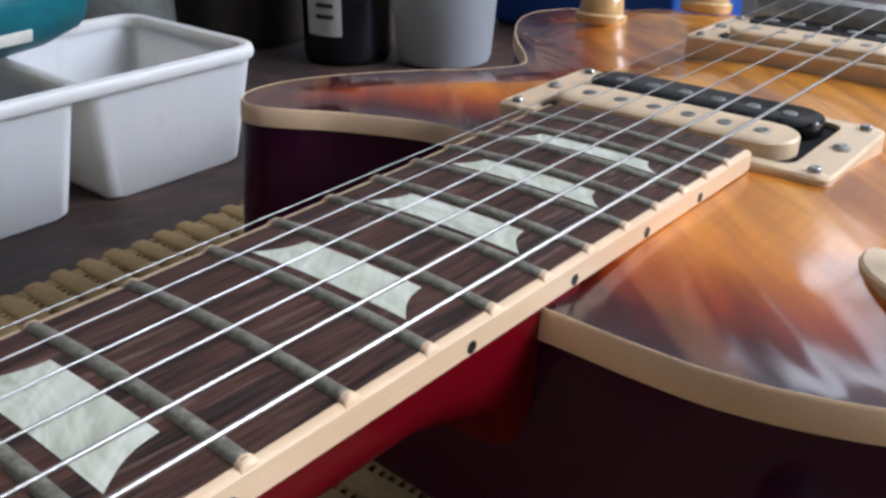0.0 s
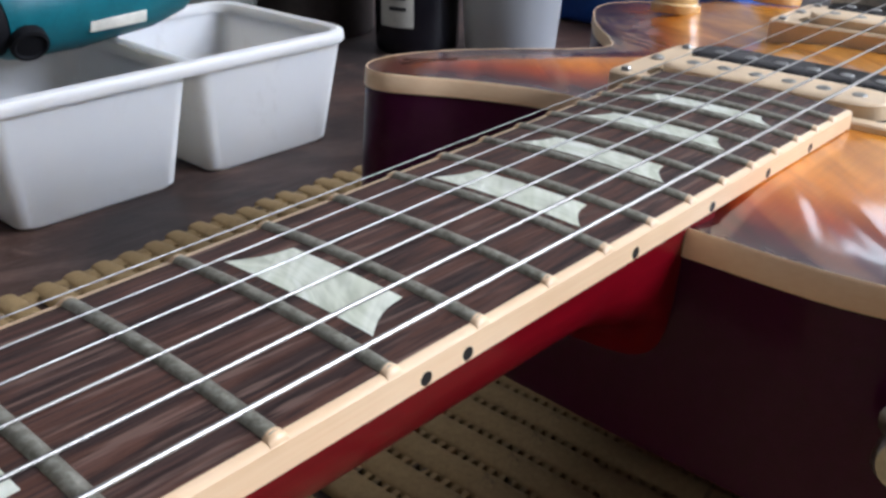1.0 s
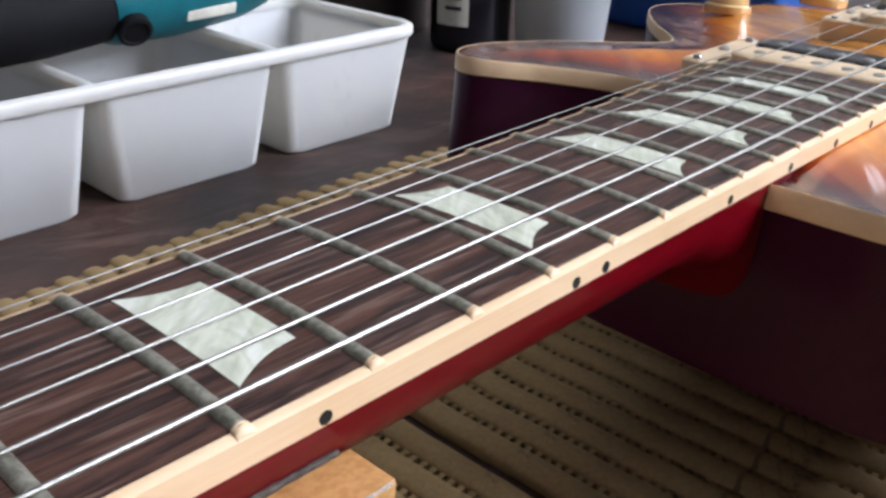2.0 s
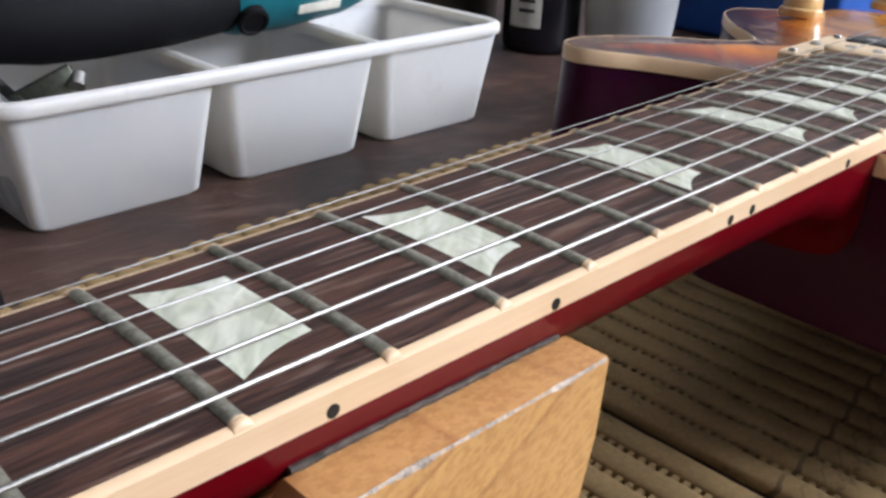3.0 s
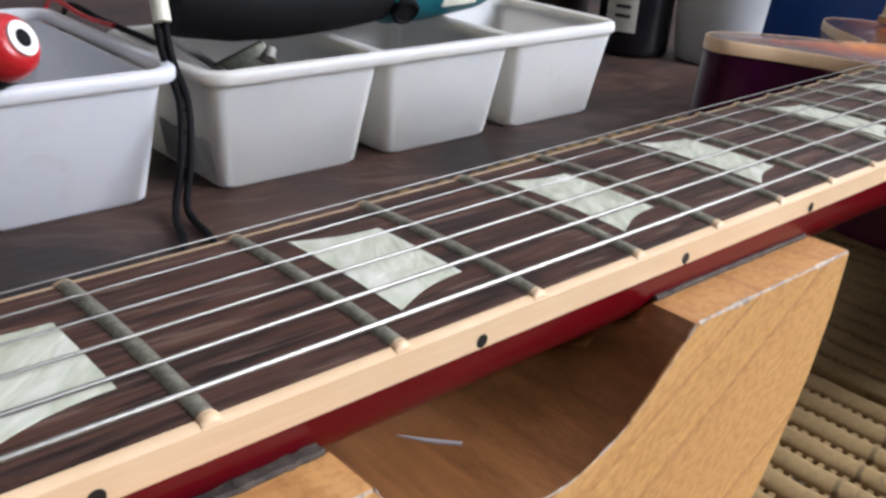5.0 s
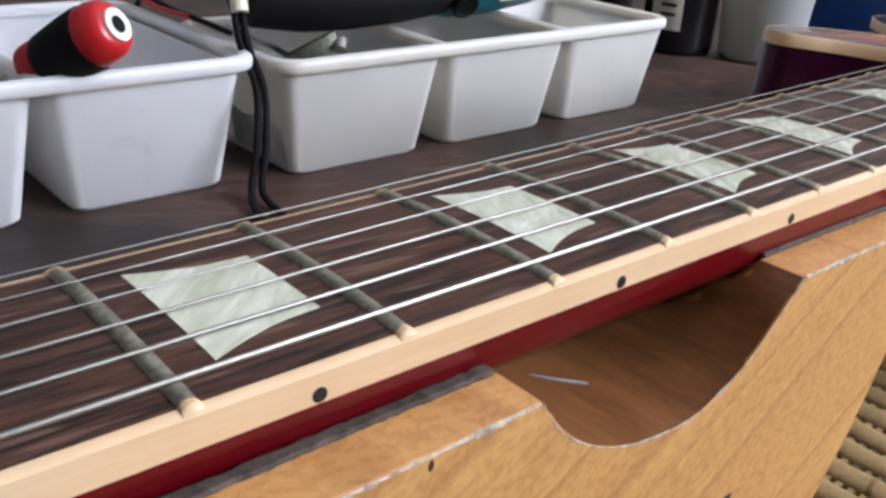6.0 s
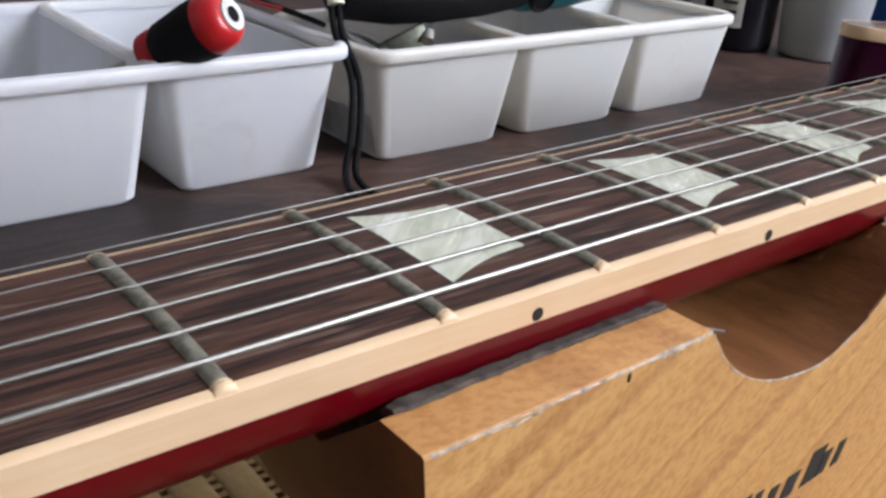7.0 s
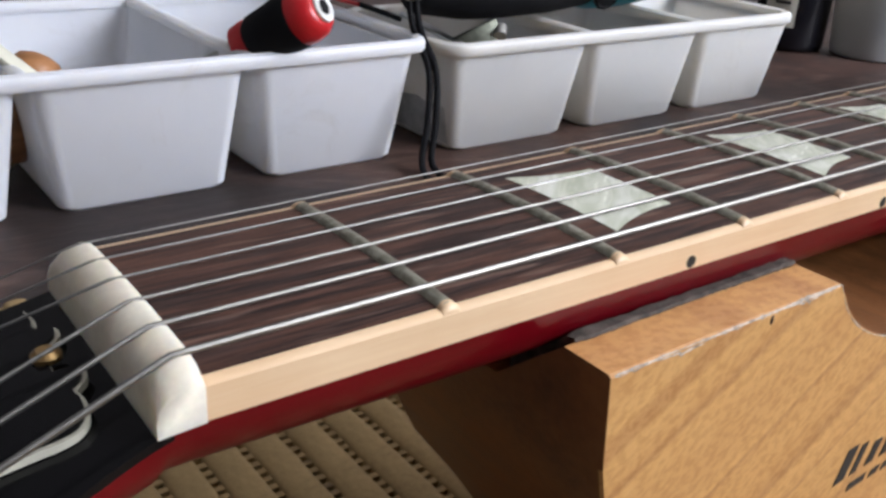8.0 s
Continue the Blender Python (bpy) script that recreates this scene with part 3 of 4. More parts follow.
def body():
    from mathutils.geometry import delaunay_2d_cdt
    pts = [Vector((p.x, p.y)) for p in OUTLINE]
    n = len(pts)
    inner = []
    step = 0.008
    for i in range(-1, 56):
        for j in range(-24, 25):
            p = Vector((i * step + (j % 2) * step * 0.5, j * step * 0.87, 0))
            inside = False
            for k in range(n):
                a, b = pts[k], pts[(k + 1) % n]
                if (a.y > p.y) != (b.y > p.y) and p.x < (b.x - a.x) * (p.y - a.y) / (b.y - a.y) + a.x:
                    inside = not inside
            if inside and inset_of(p) > 0.0045:
                inner.append(Vector((p.x, p.y)))
    verts, _, faces, *_ = delaunay_2d_cdt(pts + inner, [(i, (i + 1) % n) for i in range(n)], [], 1, 1e-6)
    bm = bmesh.new()
    deep = []
    made = []
    for v in verts:
        p = Vector((v.x, v.y, 0))
        d = inset_of(p)
        deep.append(min(1.0, d / 0.095))
        made.append(bm.verts.new(on_body(v.x, v.y, carve(p, d))))
    for f in faces:
        bm.faces.new([made[i] for i in f])
    top = part("body_top", bm, BURST, guitar, "flamed maple top in a glossy amber sunburst", 60)
    at = top.data.attributes.new("inset", 'FLOAT', 'POINT')
    at.data.foreach_set("value", deep)

    def ring(w, grow):
        out = []
        for i, p in enumerate(OUTLINE):
            d = OUTLINE[(i + 1) % n] - OUTLINE[i - 1]
            nrm = Vector((-d.y, d.x, 0)).normalized()
            out.append(on_body(p.x - nrm.x * grow, p.y - nrm.y * grow, w))
        return out

    part("body_binding", loft([ring(0.0, 0.0), ring(0.0001, 0.0004), ring(-0.0006, 0.0009), ring(-BIND + 0.0004, 0.0009), ring(-BIND, 0.0003), ring(-BIND, -0.003)], cap=False), IVORY, guitar, "aged cream body binding")
    part("body_side", loft([ring(-BIND, 0.0004), ring(-THICK + 0.004, 0.0004), ring(-THICK + 0.001, -0.0008), ring(-THICK, -0.0035)]), SIDE, guitar, "dark cherry body sides and back")


body()


def disc_on(x, y, w, r, h, material, name, parent, label="", rows=None):
    """A turned form standing on the body."""
    u = x - JOINT[0]
    c = on_body(u, y, w)
    bm = lathe((0, 0, 0), rows or [(r, 0), (r, h * 0.7), (r * 0.9, h), (r * 0.3, h)], 28)
    bmesh.ops.transform(bm, matrix=Matrix.Translation(c) @ Matrix.Rotation(math.atan(SLOPE), 4, 'Y'), verts=bm.verts)
    return part(name, bm, material, parent, label)


def rounded_rect(x0, x1, y0, y1, r, n=5):
    out = []
    for cx, cy, q0 in ((x1 - r, y1 - r, 0), (x0 + r, y1 - r, 90), (x0 + r, y0 + r, 180), (x1 - r, y0 + r, 270)):
        for k in range(n + 1):
            q = radians(q0 + 90 * k / n)
            out.append((cx + r * math.cos(q), cy + r * math.sin(q)))
    return out


def pickup(x0, x1, top, under):
    """Zebra humbucker in a tapered cream ring."""
    outer, inner = rounded_rect(x0, x1, -0.0465, 0.0465, 0.003), rounded_rect(x0 + 0.0045, x1 - 0.0045, -0.0365, 0.0365, 0.004)

    rings = [[(x, y, under(x) - 0.002) for x, y in outer], [(x, y, top - 0.0006) for x, y in outer], [(x + (0.0006 if x < (x0 + x1) / 2 else -0.0006), y * 0.988, top) for x, y in outer], [(x, y, top) for x, y in inner], [(x, y, under(x) - 0.002) for x, y in inner]]
    ring = part("pickup_ring", loft(rings, cap=False), CREAM, guitar, "cream pickup mounting ring")
    part("pickup_well", box(x0 + 0.003, x1 - 0.003, -0.038, 0.038, top - 0.014, top - 0.0012), SOFT_BLACK, ring, "dark pickup cavity")
    m = (x0 + x1) / 2
    for k, (mat, lab) in enumerate(((CREAM, "cream bobbin"), (GLOSS_BLACK, "gloss black bobbin"))):
        cx = m + (-0.0092 if k == 0 else 0.0092)
        o = rounded_rect(cx - 0.0088, cx + 0.0088, -0.0338, 0.0338, 0.0085)
        rings = [[(x, y, top - 0.008) for x, y in o], [(x, y, top + 0.0028) for x, y in o], [(cx + (x - cx) * 0.92, y * 0.985, top + 0.0034) for x, y in o]]
        bob = part("bobbin", loft(rings), mat, ring, lab)
        for i in range(6):
            y = -0.0248 + 0.0496 * i / 5
            part("pole_piece", lathe((cx, y, top + 0.0032), [(0.0021, -0.001), (0.0021, 0.0003), (0.0017, 0.0005), (0.0005, 0.0003)], 14), NICKEL, ring, "nickel pole piece")
    for sx in (x0 + 0.004, m, x1 - 0.004):
        for sy in (-0.0418, 0.0418):
            big = abs(sx - m) < 1e-6
            part("ring_screw", lathe((sx, sy, top), [(0.0021 if big else 0.0016, 0.0), (0.0021 if big else 0.0016, 0.0006), (0.0012, 0.0012), (0.0004, 0.0010)], 14), NICKEL, ring, "small nickel screw")


pickup(0.4645, 0.512, 0.0985, lambda x: JOINT[1] - SLOPE * (x - JOINT[0]) + 0.002)
pickup(0.585, 0.630, 0.0965, lambda x: JOINT[1] - SLOPE * (x - JOINT[0]) + 0.006)


def hardware():
    bridge = part("bridge", box(0.634, 0.646, -0.040, 0.040, 0.0925, 0.1060, 0.002), NICKEL, guitar, "nickel bridge")
    part("tailpiece", box(0.668, 0.682, -0.044, 0.044, 0.0865, 0.0985, 0.003), NICKEL, guitar, "nickel tailpiece")
    for y in (-0.037, 0.037):
        part("post", lathe((0.640, y, 0.078), [(0.003, 0), (0.003, 0.016)], 14), NICKEL, bridge)
    # volume and tone knobs
    for x, y in ((0.668, 0.1290), (0.712, 0.0935)):
        u = Vector((x - JOINT[0], y, 0))
        w = carve(u, inset_of(u))
        k = disc_on(x, y, w, 0.013, 0.014, AMBER, "knob", guitar, "translucent amber control knob", [(0.0125, 0.0008), (0.0130, 0.002), (0.0130, 0.005), (0.0112, 0.006), (0.0104, 0.0135), (0.0095, 0.0148), (0.003, 0.0148)])
    # selector switch with its cream surround
    u = Vector((0.437 - JOINT[0], -0.083, 0))
    w = carve(u, inset_of(u))
    sw = disc_on(0.437, -0.083, w, 0.0205, 0.002, CREAM, "switch_surround", guitar, "round cream switch surround", [(0.0205, -0.001), (0.0205, 0.0022), (0.0198, 0.0028), (0.0075, 0.0028), (0.0070, 0.0022)])
    disc_on(0.437, -0.083, w + 0.0022, 0.006, 0.003, NICKEL, "switch_nut", sw, "nickel switch nut")
    disc_on(0.437, -0.083, w + 0.004, 0.003, 0.016, CREAM, "switch_tip", sw, "cream switch tip", [(0.0015, 0), (0.0015, 0.006), (0.0035, 0.008), (0.0035, 0.018), (0.002, 0.020)])
    # strap button on the shoulder
    c, d = Vector((0.3815, -0.0740, 0.0710)), Vector((-0.93, -0.36, -0.08)).normalized()
    pts = [(0.000, 0.0055), (0.001, 0.0060), (0.003, 0.0042), (0.008, 0.0040), (0.0095, 0.0068), (0.0115, 0.0074), (0.0130, 0.0068), (0.0134, 0.0040)]
    button = part("strap_button", tube([c + d * a for a, _ in pts], [r for _, r in pts], 24), NICKEL, guitar, "worn nickel strap button")
    part("button_screw", tube([c + d * 0.0130, c + d * 0.0142], [0.0032, 0.0026], 16), FRET, button)


hardware()


# ---------------------------------------------------------------- neck cradle
def neck_cradle():
    t = thing("neck_cradle", (0.1527, 0.0, 0.004), "worn golden wooden neck cradle standing on the mat", "cradle")
    L, R, F = 0.0558, 0.2497, 0.034
    side = [(0.0915, 0.0), (0.074, 0.0012), (0.060, 0.0045), (0.0526, 0.0075), (0.0353, 0.0158), (0.017, 0.029), (0.0045, 0.037)]
    scoop = [(0.1162, 0.0912), (0.1205, 0.0850), (0.128, 0.0788), (0.139, 0.0738), (0.151, 0.0716), (0.160, 0.0719), (0.1737, 0.0774), (0.1846, 0.0869), (0.1893, 0.0912)]
    sc = [(p.x, p.z) for p in spline([(x, 0, z) for x, z in scoop], 4)]

    def top_of(y):
        a = abs(y)
        return 0.0 if a >= 0.0242 else -min(0.0125, (0.0242 - a) * 0.85)

    outline = [(L + d, z) for z, d in reversed(side)] + [(L + 0.03, 0.0915)] + sc + [(R - 0.03, 0.0905)] + [(R - d, z - (0.0017 if i == 0 else 0)) for i, (z, d) in enumerate(side)]
    ys = [-F, -F + 0.0006, -0.0242, -0.018, -0.0095, 0, 0.0095, 0.018, 0.0242, F - 0.0006, F]
    rings = []
    for y in ys:
        cut = 0.0004 if abs(y) >= F - 1e-6 else 0.0
        ring = []
        for x, z in outline:
            zz = z
            if z > 0.0886:
                zz = z + top_of(y) - cut
            elif z > 0.070 and L + 0.05 < x < R - 0.05:
                zz = min(z, 0.0912 + top_of(y))
            ring.append((x + (cut if x < 0.15 else -cut) * (z < 0.09), y, zz))
        rings.append(ring)
    bm = loft(rings)
    bmesh.ops.recalc_face_normals(bm, faces=bm.faces)
    # scoop and end walls get the wood whose colour is darkened for shade
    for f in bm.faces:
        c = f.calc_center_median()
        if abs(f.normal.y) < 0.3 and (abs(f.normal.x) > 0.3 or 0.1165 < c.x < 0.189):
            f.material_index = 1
        elif f.normal.z > 0.6 and c.z > 0.085:
            f.material_index = 2
    block = part("block", bm, (CRADLE, SHADED_CUT, CRADLE_TOP), t, "", 28)
    # cork strips that line the trough
    for a, b in ((L + 0.0022, 0.1152), (0.1904, R - 0.0022)):
        for s in (-1, 1):
            bm = bmesh.new()
            rows = []
            rnd = random.Random(int(a * 1000) + s)
            for i in range(49):
                x = a + (b - a) * i / 48
                j = rnd.uniform(-0.00022, 0.00022)
                k = rnd.uniform(-0.00025, 0.00012)
                base = 0.0916 - 0.0012 * smooth01((x - 0.19) / 0.06)
                rows.append([(x, s * (0.0246 + j), base + 0.0002), (x, s * (0.0243 + j), base + 0.0007 + k), (x, s * (0.0222 + k), base + 0.0004 + j), (x, s * 0.0105, base - 0.0098), (x, s * 0.0105, base - 0.0120), (x, s * 0.0240, base - 0.0012)])
            part("cork_strip", loft(rows, bm=bm), CORK, t, "crumbling grey cork lining", 25)
    # bare, chipped front edge
    rnd = random.Random(5)
    for a, b, n in ((L + 0.001, 0.1158, 60), (0.1900, R - 0.001, 60)):
        rows = []
        for i in range(n + 1):
            x = a + (b - a) * i / n
            zt = 0.0913 - 0.0012 * smooth01((x - 0.19) / 0.06)
            w = 0.00022 + rnd.random() ** 3 * 0.0005 + 0.0008 * max(0.0, math.sin(x * 190 + 0.4)) ** 3 * (0.5 + 0.5 * rnd.random())
            rows.append([(x, -F - 0.00006, zt - w), (x, -F + 0.00005, zt - 0.0001), (x, -F + w * 0.6, zt + 0.00004), (x, -F + 0.0012, zt - 0.0012)])
        part("worn_edge", loft(rows), WORN, block, "pale chipped edge")
    part("worn_edge", tube([(x, -F + 0.0001, z - 0.0001) for x, z in sc], [rnd.uniform(0.0001, 0.00028) for _ in sc], 8), WORN, block, "pale chipped edge")
    # printed mark: slanting blocks with a row of small bars below
    y = -F - 0.00015
    for i, (w, h) in enumerate(((0.0052, 0.0085), (0.0034, 0.0075), (0.0042, 0.006), (0.0062, 0.006), (0.0072, 0.0085), (0.0044, 0.006), (0.004, 0.006))):
        x = 0.1355 + i * 0.0062 + (0.002 if i > 3 else 0)
        z = 0.0370 + 0.0012 * (i / 6)
        rings = [[(x, yy, z), (x + w * 0.8, yy, z + 0.0002), (x + w * 0.8 + h * 0.35, yy, z + h), (x + h * 0.35, yy, z + h)] for yy in (y, -F + 0.0005)]
        part("printed_mark", loft(rings), INK, block, "black printed slanting block")
    for i, w in enumerate((0.007, 0.0036, 0.006)):
        x = 0.1425 + (0, 0.0092, 0.0145)[i]
        rings = [[(x, yy, 0.0325), (x + w, yy, 0.0328), (x + w + 0.0008, yy, 0.0348), (x + 0.0008, yy, 0.0345)] for yy in (y, -F + 0.0005)]
        part("printed_mark", loft(rings), INK, block, "small black printed bar")
    # knot and a smear of pale glue in the scoop
    knot = bmesh.new()
    bmesh.ops.create_uvsphere(knot, u_segments=12, v_segments=8, radius=1.0)
    bmesh.ops.transform(knot, matrix=Matrix.Translation((0.0952, -F + 0.0003, 0.0897)) @ Matrix.Diagonal((0.0007, 0.0005, 0.0012, 1)), verts=knot.verts)
    part("knot", knot, END_GRAIN, block, "dark knot")
    sm = [(0.1420, -0.0080), (0.1460, -0.0122), (0.1505, -0.0158), (0.1512, -0.0152), (0.1466, -0.0114)]
    part("glue_smear", loft([[(x, y2, table(x, sc) + dz) for x, y2 in sm] for dz in (0.0003, -0.0006)]), SMEAR, block, "pale dried glue smear")


neck_cradle()


# ---------------------------------------------------------------- storage bins
def storage_bin(name, x0, y0, y1, material, label, X, cells, top):
    """A white tray of three tapered compartments under one rolled rim."""
    t = thing(name, (x0 + X / 2, (y0 + y1) / 2, 0.0), label, "storage bin", "storage bins on the bench")
    rim_o, rim_i = rounded_rect(x0, x0 + X, y0, y1, 0.016, 7), rounded_rect(x0 + 0.006, x0 + X - 0.006, y0 + 0.006, y1 - 0.006, 0.012, 7)
    mid = rounded_rect(x0 + 0.003, x0 + X - 0.003, y0 + 0.003, y1 - 0.003, 0.014, 7)
    near = rounded_rect(x0 + 0.0006, x0 + X - 0.0006, y0 + 0.0006, y1 - 0.0006, 0.0156, 7)
    loops = [(rim_i, top - 0.0066), (rim_i, top - 0.001), (mid, top), (near, top - 0.0012), (rim_o, top - 0.0028), (rim_o, top - 0.0058), (near, top - 0.0070), (mid, top - 0.0066)]
    part("rim", loft([[(x, y, z) for x, y in o] for o, z in loops + loops[:1]], cap=False), material, t)
    for a, b in cells:
        o0, o1 = rounded_rect(a, b, y0 + 0.004, y1 - 0.004, 0.008), rounded_rect(a + 0.0085, b - 0.0085, y0 + 0.0112, y1 - 0.0112, 0.007)
        o2 = rounded_rect(a + 0.0105, b - 0.0105, y0 + 0.0132, y1 - 0.0132, 0.007)
        i0, i1 = rounded_rect(a + 0.0018, b - 0.0018, y0 + 0.0058, y1 - 0.0058, 0.007), rounded_rect(a + 0.0105, b - 0.0105, y0 + 0.0132, y1 - 0.0132, 0.006)
        rings = [[(x, y, top - 0.006) for x, y in i0], [(x, y, 0.0035) for x, y in i1]]
        outer = [[(x, y, top - 0.006) for x, y in o0], [(x, y, 0.002) for x, y in o1], [(x, y, 0.0) for x, y in o2]]
        bm = loft(list(reversed(outer)) + rings)
        part("compartment", bm, material, t)
    for (_, a), (b, _) in zip(cells, cells[1:]):
        x = (a + b) / 2
        rows = [[(x - 0.0038, y, top - 0.0085), (x - 0.0034, y, top - 0.0022), (x - 0.0015, y, top - 0.0010), (x + 0.0015, y, top - 0.0010), (x + 0.0034, y, top - 0.0022), (x + 0.0038, y, top - 0.0085)] for y in (y0 + 0.0052, y1 - 0.0052)]
        part("divider", loft(rows), material, t)
    return t


bin_b = storage_bin("storage_bin", 0.2545, 0.2635, 0.3800, BIN_CREAM, "off-white plastic storage bin with three compartments, half empty", 0.3105, ((0.2600, 0.3612), (0.3640, 0.4615), (0.4645, 0.5610)), 0.0628)
bin_a = storage_bin("storage_bin", -0.0510, 0.2715, 0.4380, BIN_WHITE, "white plastic storage bin with three compartments holding tools", 0.3025, ((-0.0470, 0.0478), (0.0515, 0.1468), (0.1508, 0.2425)), 0.0655)


def wall_patch(y0, y1, z0, z1, top):
    """A dull grey patch on the off-white bin's end wall, added for contents showing through."""
    rows = []
    for i in range(9):
        y = y0 + (y1 - y0) * i / 8
        e = 0.0012 * math.sin(i * 1.9)
        zs = [z0 + 0.0006 * math.sin(i * 2.3), (z0 + z1) / 2, z1 + e]
        out = [(0.2600 + 0.0085 * (top - 0.006 - z) / (top - 0.008) - 0.00025, y, z) for z in zs]
        rows.append(out + [(x + 0.0006, yy, z) for x, yy, z in reversed(out)])
    part("contents_patch", loft(rows), CONTENTS_GREY, bin_b, "dull grey patch for contents seen through the wall")


wall_patch(0.2800, 0.3330, 0.0035, 0.0245, 0.0628)


# ---------------------------------------------------------------- tools round the bins
def power_tool():
    t = thing("power_tool", (0.36, 0.305, 0.0625), "black and teal corded power tool lying across the bins", "power tool")
    pts = [(0.262, 0.314, 0.0900), (0.264, 0.314, 0.0900), (0.270, 0.313, 0.0895), (0.295, 0.309, 0.0865), (0.32, 0.309, 0.0855), (0.36, 0.312, 0.0850), (0.395, 0.317, 0.0860)]
    part("grip", tube(pts, [0.0160, 0.0192, 0.0203, 0.0208, 0.0205, 0.0195, 0.0185], 20), SOFT_BLACK, t, "black rubber grip")
    pts = [(0.390, 0.316, 0.086), (0.398, 0.318, 0.087), (0.43, 0.323, 0.090), (0.475, 0.329, 0.093), (0.494, 0.332, 0.093), (0.500, 0.333, 0.093)]
    body_ = part("motor_housing", tube(pts, [0.019, 0.0225, 0.0265, 0.0265, 0.0225, 0.012], 24), TEAL, t, "teal plastic motor housing")
    bm = lathe((0, 0, 0), [(0.0085, -0.004), (0.0085, 0.0014), (0.0070, 0.0020), (0.0060, 0.0010)], 18)
    bmesh.ops.transform(bm, matrix=Matrix.Translation((0.402, 0.2982, 0.0747)) @ Euler((radians(122), 0, radians(-8))).to_matrix().to_4x4(), verts=bm.verts)
    part("vent", bm, SOFT_BLACK, body_, "dark round vent")
    bm = box(-0.016, 0.016, -0.0028, 0.0028, -0.0015, 0.0006, 0.0004)
    bmesh.ops.transform(bm, matrix=Matrix.Translation((0.448, 0.3020, 0.0775)) @ Euler((radians(105), 0, radians(7))).to_matrix().to_4x4(), verts=bm.verts)
    part("badge", bm, LABEL, body_, "pale rubbed lettering bar")


power_tool()


def power_cable():
    t = thing("power_cable", (0.2370, 0.24, 0.0), "black doubled power cable hanging between the bins", "cable")
    for dx, dy, foot in ((0, 0, 0.006), (-0.0030, 0.0022, -0.005)):
        pts = spline([(0.2585 + dx, 0.316, 0.1000), (0.2560 + dx, 0.306, 0.0985), (0.2535 + dx, 0.298 + dy, 0.0900), (0.2515 + dx, 0.288 + dy, 0.0680), (0.2485 + dx, 0.268 + dy, 0.0500), (0.2430 + dx * 1.2, 0.258 + dy, 0.0260), (0.2375 + dx * 1.4, 0.253 + dy, 0.0085), (0.2345 + dx * 1.6 + foot * 0.3, 0.245, 0.0030), (0.2285 + foot, 0.230, 0.0026), (0.2190 + foot * 1.6, 0.208, 0.0026)], 6)
        part("cord", tube(pts, 0.0018, 10), SOFT_BLACK, t)
    part("tie", tube([(0.2520, 0.2985, 0.0925), (0.2510, 0.2935, 0.0815)], [0.0042, 0.0042], 14), WHITE_EDGE, t, "white cable tie")


power_cable()


def screwdriver():
    t = thing("screwdriver", (0.165, 0.300, 0.0045), "red and black screwdriver handle leaning in the white bin", "screwdriver")
    a, b = Vector((0.1770, 0.2610, 0.0868)), Vector((0.1545, 0.2945, 0.0652))
    d = b - a

    def p(f):
        return a + d * f

    part("butt", tube([p(f) for f in (0, 0.02, 0.08, 0.2, 0.36, 0.5)], [0.0076, 0.0100, 0.0121, 0.0134, 0.0132, 0.0116], 20), RED, t, "red rounded butt")
    part("socket", tube([p(-0.02), p(-0.025), p(0.03), p(0.05)], [0.0044, 0.0072, 0.0076, 0.0045], 20), BRIGHT_STEEL, t, "bright steel end socket")
    part("bore", tube([p(-0.027), p(0.0)], [0.0037, 0.0037], 16), SOFT_BLACK, t, "dark bore")
    part("grip", tube([p(f) for f in (0.22, 0.30, 0.45, 0.65, 0.82, 0.9)], [0.0124, 0.0138, 0.0134, 0.0122, 0.0112, 0.009], 20), SOFT_BLACK, t, "black rubber grip")
    part("collar", tube([p(f) for f in (0.86, 0.92, 1.05, 1.10)], [0.0088, 0.0105, 0.0098, 0.006], 20), RED, t, "red collar")
    c = p(1.08)
    part("shank", tube([c, p(1.85)], 0.003, 10), GREY_METAL, t, "steel shank")


screwdriver()


